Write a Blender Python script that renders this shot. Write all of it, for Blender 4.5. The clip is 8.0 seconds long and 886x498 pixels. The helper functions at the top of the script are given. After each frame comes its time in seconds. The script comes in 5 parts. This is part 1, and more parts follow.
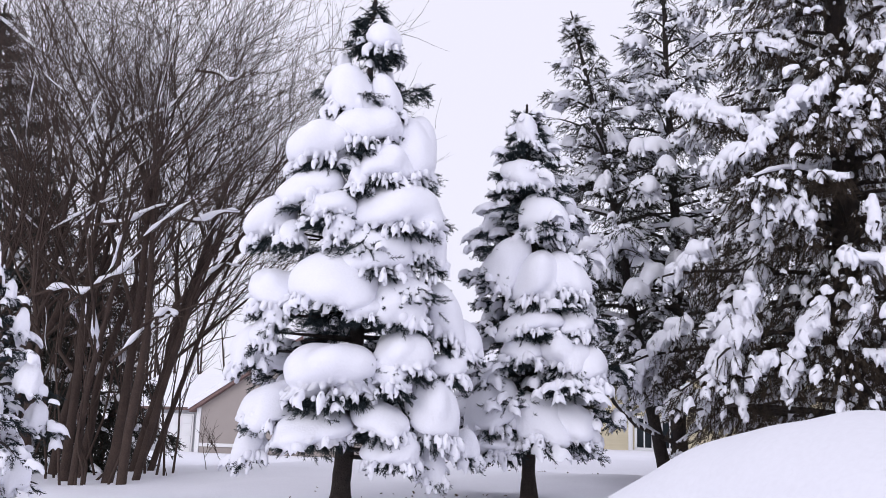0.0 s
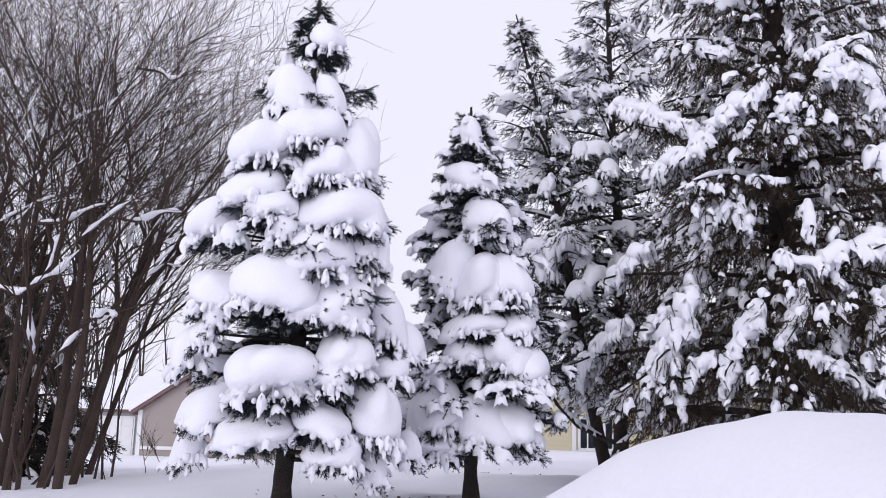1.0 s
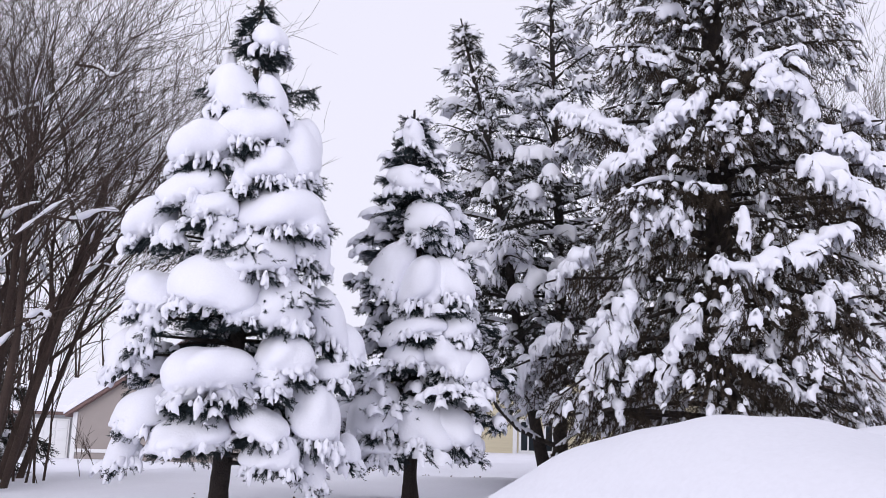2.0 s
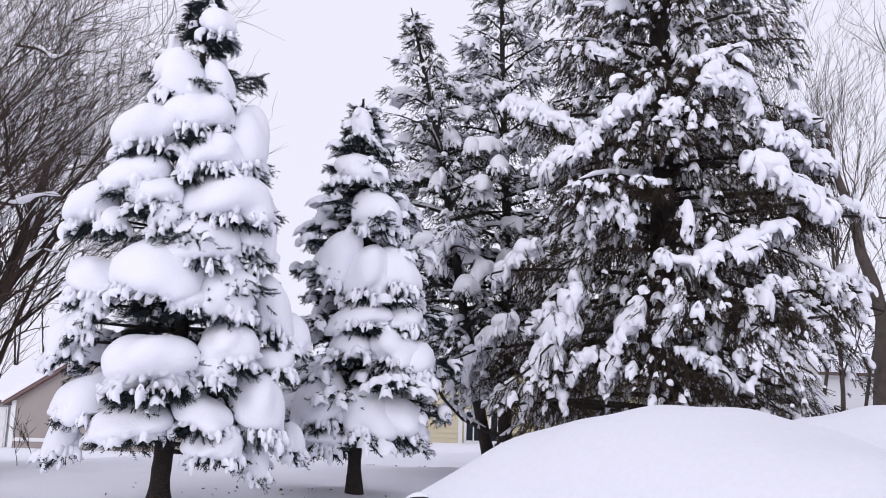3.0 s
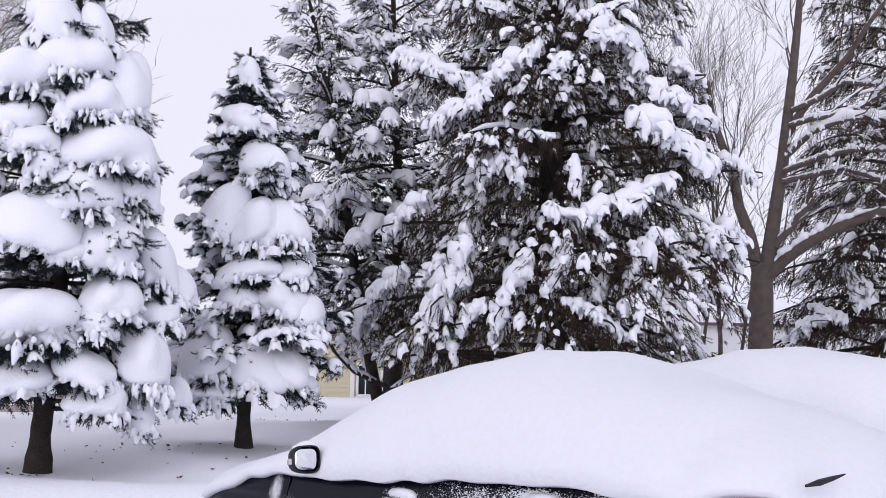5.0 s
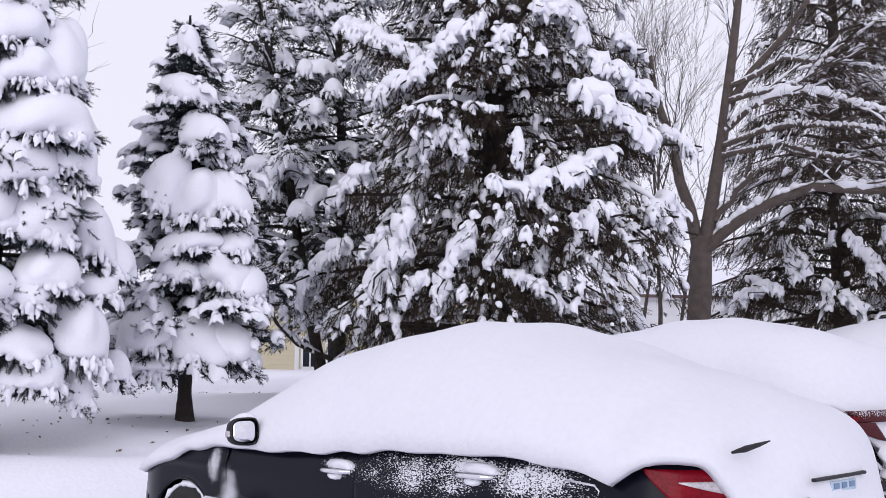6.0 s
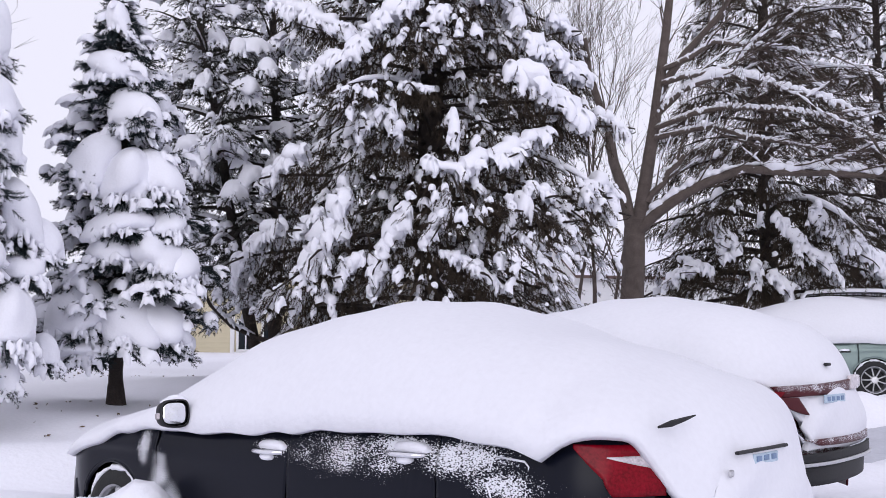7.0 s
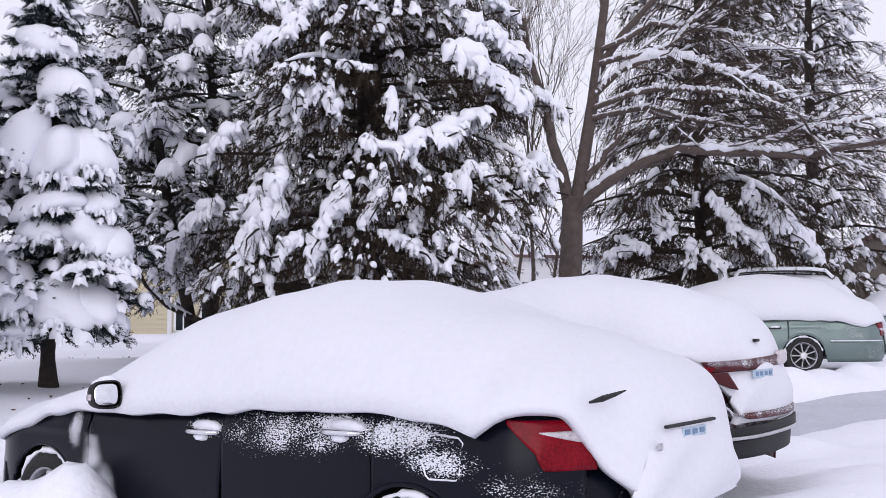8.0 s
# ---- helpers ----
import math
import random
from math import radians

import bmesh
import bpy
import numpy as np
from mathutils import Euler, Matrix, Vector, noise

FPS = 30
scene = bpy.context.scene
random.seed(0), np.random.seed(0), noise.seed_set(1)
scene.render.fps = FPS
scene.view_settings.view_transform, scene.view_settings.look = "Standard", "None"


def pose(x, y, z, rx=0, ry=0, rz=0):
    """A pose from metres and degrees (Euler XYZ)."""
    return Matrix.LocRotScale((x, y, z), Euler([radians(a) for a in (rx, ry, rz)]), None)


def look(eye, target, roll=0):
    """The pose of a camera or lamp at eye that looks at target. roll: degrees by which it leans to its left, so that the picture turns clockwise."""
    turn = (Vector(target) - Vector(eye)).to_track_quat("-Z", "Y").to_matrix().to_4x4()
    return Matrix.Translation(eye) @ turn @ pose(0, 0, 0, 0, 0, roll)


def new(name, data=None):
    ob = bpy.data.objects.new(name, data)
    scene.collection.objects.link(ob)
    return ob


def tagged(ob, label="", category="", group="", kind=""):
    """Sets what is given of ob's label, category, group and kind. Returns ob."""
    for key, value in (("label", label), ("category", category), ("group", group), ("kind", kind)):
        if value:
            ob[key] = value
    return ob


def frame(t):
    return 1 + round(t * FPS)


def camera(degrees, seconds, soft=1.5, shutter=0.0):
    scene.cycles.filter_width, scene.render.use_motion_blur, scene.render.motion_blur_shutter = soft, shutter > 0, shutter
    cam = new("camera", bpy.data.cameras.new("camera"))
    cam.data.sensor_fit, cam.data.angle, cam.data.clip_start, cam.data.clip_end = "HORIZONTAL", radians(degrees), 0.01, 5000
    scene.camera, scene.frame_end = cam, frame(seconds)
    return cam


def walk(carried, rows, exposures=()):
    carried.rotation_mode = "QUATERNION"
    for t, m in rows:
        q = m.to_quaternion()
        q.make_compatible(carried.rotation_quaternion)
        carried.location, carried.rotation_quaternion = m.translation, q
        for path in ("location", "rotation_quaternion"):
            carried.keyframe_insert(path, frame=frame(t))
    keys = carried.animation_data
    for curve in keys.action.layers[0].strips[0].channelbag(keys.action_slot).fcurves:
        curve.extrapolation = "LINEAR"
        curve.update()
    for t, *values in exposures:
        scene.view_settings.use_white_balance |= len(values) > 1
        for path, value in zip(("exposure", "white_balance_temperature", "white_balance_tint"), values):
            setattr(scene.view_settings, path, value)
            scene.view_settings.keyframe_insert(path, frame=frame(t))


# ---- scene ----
cam = camera(47.9, 8.0, soft=0.55)
PATH = [
    (0, (0.709, -0.427, 1.401), (0.411, 1.514, 1.779), 2.0),
    (0.5, (0.73, -0.423, 1.398), (0.481, 1.525, 1.777), 1.8),
    (1, (0.757, -0.431, 1.406), (0.564, 1.522, 1.79), 1.7),
    (1.5, (0.772, -0.434, 1.412), (0.637, 1.522, 1.805), 1.6),
    (3, (0.801, -0.442, 1.407), (0.824, 1.522, 1.783), 1.8),
    (3.5, (0.798, -0.444, 1.391), (0.875, 1.522, 1.751), 1.6),
    (4, (0.81, -0.428, 1.394), (0.94, 1.539, 1.734), 1.3),
    (4.5, (0.817, -0.416, 1.374), (1.003, 1.55, 1.693), 0.9),
    (6, (0.868, -0.442, 1.367), (1.217, 1.513, 1.606), 0.4),
    (6.5, (0.878, -0.442, 1.361), (1.286, 1.504, 1.581), 0.0),
    (7, (0.896, -0.442, 1.355), (1.368, 1.491, 1.558), -0.1),
    (7.5, (0.911, -0.451, 1.348), (1.446, 1.468, 1.53), -0.3),
    (8, (0.921, -0.455, 1.348), (1.508, 1.45, 1.51), -0.5),
]
walk(cam, [(t, look(e, g, r)) for t, e, g, r in PATH], [(0.0, 0.0), (4.5, -0.04), (8.0, -0.02)])

# ---- world and light: bright overcast winter sky ----
world = bpy.data.worlds.new("world")
scene.world = world
world.use_nodes = True
wt = world.node_tree
sky = wt.nodes.new("ShaderNodeTexSky")
sky.sky_type, sky.sun_disc = "NISHITA", False
SUN_EL, SUN_AZ = 14.0, 205.0
sky.sun_elevation, sky.sun_rotation = radians(SUN_EL), radians(SUN_AZ)
dim = wt.nodes.new("ShaderNodeMix")
dim.data_type = "RGBA"
dim.inputs[0].default_value = 0.96
wt.links.new(sky.outputs[0], dim.inputs[6])
dim.inputs[7].default_value = (9.05, 8.9, 10.4, 1)
wt.links.new(dim.outputs[2], wt.nodes["Background"].inputs[0])
wt.nodes["Background"].inputs[1].default_value = 0.1
sun = new("sun", bpy.data.lights.new("sun", "SUN"))
sun.data.energy, sun.data.angle, sun.data.color = 0.95, radians(40), (1.0, 0.98, 1.0)
sa, se = radians(SUN_AZ), radians(SUN_EL)
sun.matrix_world = look((math.sin(sa) * 30, math.cos(sa) * 30, 30 * math.tan(se)), (0, 0, 0))

# ---- materials ----


def mat(name, color, rough=0.8, metal=0.0, var=0.25, scale=6.0, fine=60.0, bump=0.3, dist=0.01, spec=0.4, island=0.0, coat=0.0, tint=None):
    """A surface with colour variation at two scales and fine relief."""
    m = bpy.data.materials.new(name)
    m.use_nodes = True
    n, l = m.node_tree.nodes, m.node_tree.links
    b = n["Principled BSDF"]
    b.inputs["Roughness"].default_value, b.inputs["Metallic"].default_value = rough, metal
    b.inputs["Specular IOR Level"].default_value = spec
    b.inputs["Coat Weight"].default_value = coat
    tc = n.new("ShaderNodeTexCoord")
    n1, n2 = n.new("ShaderNodeTexNoise"), n.new("ShaderNodeTexNoise")
    n1.inputs["Scale"].default_value, n2.inputs["Scale"].default_value = scale, fine
    n1.inputs["Detail"].default_value = 4
    l.new(tc.outputs["Object"], n1.inputs["Vector"])
    l.new(tc.outputs["Object"], n2.inputs["Vector"])
    add = n.new("ShaderNodeMath")
    add.operation = "ADD"
    l.new(n1.outputs[0], add.inputs[0])
    l.new(n2.outputs[0], add.inputs[1])
    ramp = n.new("ShaderNodeMapRange")
    ramp.inputs[1].default_value, ramp.inputs[2].default_value = 0.6, 1.4
    l.new(add.outputs[0], ramp.inputs[0])
    mix = n.new("ShaderNodeMix")
    mix.data_type = "RGBA"
    hi = tint or [min(1, c * (1 + var)) for c in color]
    mix.inputs[6].default_value = (*[c * (1 - var) for c in color], 1)
    mix.inputs[7].default_value = (*hi, 1)
    l.new(ramp.outputs[0], mix.inputs[0])
    out = mix.outputs[2]
    if island:
        geo, hsv = n.new("ShaderNodeNewGeometry"), n.new("ShaderNodeHueSaturation")
        r2 = n.new("ShaderNodeMapRange")
        r2.inputs[3].default_value, r2.inputs[4].default_value = 1 - island, 1 + island
        l.new(geo.outputs["Random Per Island"], r2.inputs[0])
        l.new(r2.outputs[0], hsv.inputs["Value"])
        l.new(out, hsv.inputs["Color"])
        out = hsv.outputs[0]
    l.new(out, b.inputs["Base Color"])
    if bump:
        bp = n.new("ShaderNodeBump")
        bp.inputs["Strength"].default_value, bp.inputs["Distance"].default_value = bump, dist
        l.new(add.outputs[0], bp.inputs["Height"])
        l.new(bp.outputs[0], b.inputs["Normal"])
    return m


SNOW = mat("snow", (0.86, 0.865, 0.925), 0.9, var=0.03, scale=3, fine=45, bump=0.25, dist=0.02, spec=0.2)
GROUND = mat("ground_snow", (0.875, 0.88, 0.94), 0.92, var=0.035, scale=0.8, fine=22, bump=0.3, dist=0.03, spec=0.2)
# same snow, colour darkened to offset the strong sky light on the car blankets
DIM_CAR_SNOW = mat("dim_car_snow", (0.755, 0.76, 0.812), 0.92, var=0.03, scale=1.3, fine=30, bump=0.2, dist=0.02, spec=0.2)
PACKED = mat("packed_snow", (0.56, 0.57, 0.63), 0.85, var=0.1, scale=1.5, fine=14, bump=0.4, dist=0.03)
NEEDLE_BLUE = mat("blue_spruce_needles", (0.010, 0.019, 0.023), 0.75, var=0.35, scale=3, fine=30, bump=0, island=0.35)
NEEDLE_OLIVE = mat("dark_spruce_needles", (0.040, 0.028, 0.018), 0.8, var=0.35, scale=2, fine=20, bump=0, island=0.4)
NEEDLE_FAR = mat("far_spruce_needles", (0.026, 0.026, 0.020), 0.8, var=0.35, scale=2, fine=20, bump=0, island=0.4)
BARK = mat("spruce_bark", (0.036, 0.028, 0.025), 0.95, var=0.45, scale=9, fine=60, bump=0.9, dist=0.03)
BARK_MAPLE = mat("maple_bark", (0.115, 0.092, 0.082), 0.95, var=0.35, scale=7, fine=70, bump=0.9, dist=0.02)
BARK_GROVE = mat("grove_bark", (0.062, 0.042, 0.034), 0.95, var=0.35, scale=5, fine=50, bump=0.7, dist=0.02)
TWIG = mat("twig_bark", (0.055, 0.038, 0.031), 0.9, var=0.3, scale=3, fine=20, bump=0, island=0.3)
LEAF = mat("dead_leaf", (0.10, 0.065, 0.04), 0.8, var=0.4, scale=10, fine=60, bump=0, island=0.4)


def painted(name, base, rough=0.28, metal=0.0, dust=None):
    """Car paint; dust: ellipses (x, z, rx, rz) over which wind-blown snow sticks in speckles."""
    m = mat(name, base, rough, metal, var=0.12, scale=2.5, fine=200, bump=0.0, coat=0.0, spec=0.16)
    n, l = m.node_tree.nodes, m.node_tree.links
    b = n["Principled BSDF"]
    if not dust:
        return m
    tc, sep = n.new("ShaderNodeTexCoord"), n.new("ShaderNodeSeparateXYZ")
    l.new(tc.outputs["Object"], sep.inputs[0])

    def math2(op, a, c):
        k = n.new("ShaderNodeMath")
        k.operation = op
        for i, v in enumerate((a, c)):
            if isinstance(v, (int, float)):
                k.inputs[i].default_value = v
            else:
                l.new(v, k.inputs[i])
        return k.outputs[0]

    total = None
    for x, z, rx, rz, s in dust:
        dx = math2("DIVIDE", math2("SUBTRACT", sep.outputs[0], x), rx)
        dz = math2("DIVIDE", math2("SUBTRACT", sep.outputs[2], z), rz)
        d = math2("ADD", math2("MULTIPLY", dx, dx), math2("MULTIPLY", dz, dz))
        e = math2("MULTIPLY", math2("MAXIMUM", math2("SUBTRACT", 1.0, d), 0.0), s)
        total = e if total is None else math2("MAXIMUM", total, e)
    grain, blot = n.new("ShaderNodeTexNoise"), n.new("ShaderNodeTexNoise")
    stretch = n.new("ShaderNodeMapping")
    stretch.inputs["Scale"].default_value = (0.55, 1, 1.0)
    stretch.inputs["Rotation"].default_value = (0, radians(28), 0)
    l.new(tc.outputs["Object"], stretch.inputs[0])
    grain.inputs["Scale"].default_value, grain.inputs["Detail"].default_value = 165, 2
    blot.inputs["Scale"].default_value, blot.inputs["Detail"].default_value = 9, 5
    l.new(stretch.outputs[0], grain.inputs["Vector"])
    l.new(stretch.outputs[0], blot.inputs["Vector"])
    val = math2("ADD", math2("MULTIPLY", grain.outputs[0], 1.0), math2("MULTIPLY", blot.outputs[0], 0.5))
    lev = math2("ADD", math2("SUBTRACT", val, 1.13), math2("MULTIPLY", total, 0.55))
    fac = n.new("ShaderNodeMapRange")
    fac.inputs[1].default_value, fac.inputs[2].default_value = -0.05, 0.05
    l.new(lev, fac.inputs[0])
    old = b.inputs["Base Color"].links[0].from_socket
    mix = n.new("ShaderNodeMix")
    mix.data_type = "RGBA"
    l.new(fac.outputs[0], mix.inputs[0])
    l.new(old, mix.inputs[6])
    mix.inputs[7].default_value = (0.8, 0.81, 0.86, 1)
    l.new(mix.outputs[2], b.inputs["Base Color"])
    r = math2("ADD", rough, math2("MULTIPLY", fac.outputs[0], 0.65))
    l.new(r, b.inputs["Roughness"])
    l.new(math2("MULTIPLY", math2("SUBTRACT", 1.0, fac.outputs[0]), metal), b.inputs["Metallic"])
    bp = n.new("ShaderNodeBump")
    bp.inputs["Strength"].default_value, bp.inputs["Distance"].default_value = 0.6, 0.01
    l.new(fac.outputs[0], bp.inputs["Height"])
    l.new(bp.outputs[0], b.inputs["Normal"])
    return m


BLACK_PAINT = painted("black_paint", (0.004, 0.005, 0.011), dust=(
    (2.02, 0.870, 0.60, 0.16, 0.70), (2.25, 0.88, 0.40, 0.14, 0.72), (2.75, 0.89, 0.40, 0.12, 0.88), (3.0, 0.80, 0.32, 0.10, 0.72), (1.50, 0.87, 0.2, 0.06, 1.0), (2.43, 0.92, 0.26, 0.07, 1.1),
    (0.34, 0.80, 0.10, 0.17, 0.8), (0.50, 0.66, 0.15, 0.18, 0.8), (0.62, 0.50, 0.16, 0.17, 1.0), (3.35, 0.70, 0.30, 0.20, 0.42), (3.66, 0.45, 0.3, 0.3, 0.7)))
MAROON = painted("maroon_paint", (0.075, 0.016, 0.020), dust=((3.55, 1.03, 0.3, 0.05, 0.6), (3.55, 0.69, 0.3, 0.05, 0.62), (3.2, 0.62, 0.6, 0.10, 0.85), (3.2, 0.4, 0.6, 0.15, 0.3)))
SAGE = painted("sage_paint", (0.20, 0.255, 0.245), rough=0.3, metal=0.5, dust=((3.6, 0.75, 0.35, 0.3, 0.55), (3.9, 0.4, 0.4, 0.2, 0.4)))
PLASTIC = mat("black_plastic", (0.012, 0.012, 0.014), 0.6, var=0.2, bump=0.1)
RUBBER = mat("tyre_rubber", (0.022, 0.022, 0.023), 0.85, var=0.3, scale=8, fine=90, bump=0.5, dist=0.004)
ALLOY = mat("alloy", (0.55, 0.55, 0.57), 0.35, 0.85, var=0.15, scale=8, fine=60, bump=0.05)
CHROME = mat("chrome", (0.75, 0.75, 0.78), 0.12, 1.0, var=0.05, bump=0)
MIRROR = mat("mirror_glass", (0.8, 0.81, 0.84), 0.12, 1.0, var=0.08, scale=14, fine=50, bump=0.02)
RED_LENS = mat("red_lens", (0.17, 0.003, 0.010), 0.2, var=0.45, scale=14, fine=90, bump=0.1, dist=0.004, spec=0.14)
CLEAR_LENS = mat("clear_lens", (0.55, 0.50, 0.52), 0.15, 0.3, var=0.35, scale=30, fine=140, bump=0.3, dist=0.004, coat=0.6)
PLATE = mat("plate_blue", (0.42, 0.52, 0.62), 0.5, var=0.2, scale=12, fine=60, bump=0.1)
PLATE_BAR = mat("plate_ink", (0.16, 0.24, 0.38), 0.5, bump=0)
GLASS_DARK = mat("dark_glass", (0.02, 0.025, 0.03), 0.08, var=0.1, bump=0, coat=0.5)
YELLOW = mat("pale_yellow_siding", (0.62, 0.56, 0.40), 0.75, var=0.05, scale=2, fine=40, bump=0.1)
TAUPE = mat("taupe_siding", (0.35, 0.31, 0.29), 0.8, var=0.06, scale=2, fine=40, bump=0.1)
WHITE = mat("white_paint", (0.78, 0.78, 0.79), 0.6, var=0.03, scale=3, fine=40, bump=0.05)
BROWN = mat("brown_siding", (0.11, 0.092, 0.082), 0.85, var=0.12, scale=2, fine=40, bump=0.1)
GREY_SIDING = mat("grey_siding", (0.42, 0.43, 0.45), 0.8, var=0.06, scale=2, fine=40, bump=0.1)
SHINGLE = mat("shingle", (0.16, 0.11, 0.10), 0.9, var=0.3, scale=10, fine=80, bump=0.3)
BRICK_TRIM = mat("red_fascia", (0.19, 0.125, 0.115), 0.85, var=0.25, scale=12, fine=60, bump=0.2)

# ---- mesh helpers ----


def mesh(name, v, f, material, smooth=True):
    """A mesh from vertex and face arrays (faces all of one length)."""
    v, f = np.asarray(v, np.float32), np.asarray(f, np.int32)
    me = bpy.data.meshes.new(name)
    me.vertices.add(len(v))
    me.vertices.foreach_set("co", v.ravel())
    me.loops.add(f.size)
    me.loops.foreach_set("vertex_index", f.ravel())
    me.polygons.add(len(f))
    me.polygons.foreach_set("loop_start", np.arange(0, f.size, f.shape[1], dtype=np.int32))
    me.polygons.foreach_set("use_smooth", np.full(len(f), smooth))
    me.update(calc_edges=True)
    me.validate()
    me.materials.append(material)
    return me


def part(name, me, parent=None, label="", kind=""):
    ob = new(name, me)
    ob.parent = parent
    return tagged(ob, label, kind=kind)


def thing(name, m, label, category, group=""):
    ob = new(name)
    ob.empty_display_size = 0.2
    ob.matrix_world = m
    return tagged(ob, label, category, group)


def join(chunks):
    """One (v, f) from several with equal face length."""
    vs, fs, k = [], [], 0
    for v, f in chunks:
        vs.append(v)
        fs.append(np.asarray(f) + k)
        k += len(v)
    return np.concatenate(vs), np.concatenate(fs)


def grid_faces(nu, nv, wrap=False):
    """Quads of a grid with nu rows of nv vertices; wrap closes each row."""
    i, j = np.meshgrid(np.arange(nu - 1), np.arange(nv if wrap else nv - 1), indexing="ij")
    a, b = i * nv + j, i * nv + (j + 1) % nv
    return np.stack([a, b, b + nv, a + nv], -1).reshape(-1, 4)


def box(c, s, bevel=0.0, rz=0.0):
    """(v, f) of a box with softened edges: centre, size."""
    bm = bmesh.new()
    bmesh.ops.create_cube(bm, size=1, matrix=pose(*c, 0, 0, rz) @ Matrix.Diagonal((*s, 1)))
    if bevel:
        bmesh.ops.bevel(bm, geom=bm.edges[:], offset=bevel, segments=1, affect="EDGES", profile=0.5)
    bmesh.ops.triangulate(bm, faces=bm.faces[:])
    bm.verts.index_update()
    v = np.array([p.co[:] for p in bm.verts])
    f = np.array([[q.index for q in p.verts] for p in bm.faces])
    bm.free()
    return v, f


def tubes(stacks, sides):
    """Tubes round stacks of polylines: list of (points M x n x 3, radii M x n)."""
    out = []
    for p, r in stacks:
        m, n, _ = p.shape
        t = np.gradient(p, axis=1)
        t /= np.linalg.norm(t, axis=2, keepdims=True) + 1e-9
        ref = np.where(np.abs(t[..., 2:3]) > 0.9, np.array([1.0, 0, 0]), np.array([0, 0, 1.0]))
        a = np.cross(t, ref)
        a /= np.linalg.norm(a, axis=2, keepdims=True) + 1e-9
        b = np.cross(t, a)
        ang = np.arange(sides) * 2 * np.pi / sides
        ring = a[:, :, None] * np.cos(ang)[:, None] + b[:, :, None] * np.sin(ang)[:, None]
        v = (p[:, :, None] + ring * r[:, :, None, None]).reshape(-1, 3)
        f = grid_faces(n, sides, True)
        f = (f[None] + (np.arange(m) * n * sides)[:, None, None]).reshape(-1, 4)
        out.append((v, f))
    return join(out)


def scatter(tv, tf, frames, locs):
    """Copies of a small template, turned by frames (N x 3 x 3, rows are axes) and set at locs."""
    v = np.einsum("vk,nkj->nvj", tv, frames) + locs[:, None]
    f = tf[None] + (np.arange(len(locs)) * len(tv))[:, None, None]
    return v.reshape(-1, 3), f.reshape(-1, tf.shape[1])


def unit(a):
    return a / (np.linalg.norm(a, axis=-1, keepdims=True) + 1e-9)


def frames_along(d, size, rng):
    """Axes with x along d, rolled at random, scaled."""
    d = unit(d)
    ref = unit(rng.normal(size=d.shape))
    s = unit(np.cross(d, ref))
    return np.stack([d, s, np.cross(d, s)], 1) * np.asarray(size)[:, None, None]


def spray_template(rng, n=15, length=0.33, width=0.066):
    """A twig thick with needles, along +x, 1 long, as slim triangles."""
    v, f = [], []
    for i in range(n):
        t, a = i / n, i * 2.4
        out = np.array([0.75, math.cos(a) * 0.75, math.sin(a) * 0.75])
        out *= length * rng.uniform(0.7, 1.15) * (1.1 - 0.5 * t)
        p = np.array([t * 0.85, 0, 0])
        s = unit(np.cross(out, rng.normal(size=3))) * width * 0.5
        v += [p + s, p - s, p + out]
        f.append([3 * i, 3 * i + 1, 3 * i + 2])
    k = len(v)
    v += [np.array([0, 0.02, 0]), np.array([0, -0.02, 0.0]), np.array([0.95, 0, 0])]
    f.append([k, k + 1, k + 2])
    return np.array(v), np.array(f)


def lump_template(rng, rings=3, seg=7):
    """A small rounded clump of snow, flat below."""
    v = [[0, 0, 0.5]]
    for i in range(1, rings + 1):
        a = i / rings * math.pi * 0.62
        for j in range(seg):
            b = j * 2 * math.pi / seg
            k = 1 + rng.uniform(-0.22, 0.22)
            v.append([math.sin(a) * math.cos(b) * k * 0.5, math.sin(a) * math.sin(b) * k * 0.5, math.cos(a) * 0.5])
    tri = [[0, 1 + j, 1 + (j + 1) % seg] for j in range(seg)]
    for i in range(rings - 1):
        for j in range(seg):
            a, b = 1 + i * seg + j, 1 + i * seg + (j + 1) % seg
            tri += [[a, a + seg, b + seg], [a, b + seg, b]]
    return np.array(v), np.array(tri)


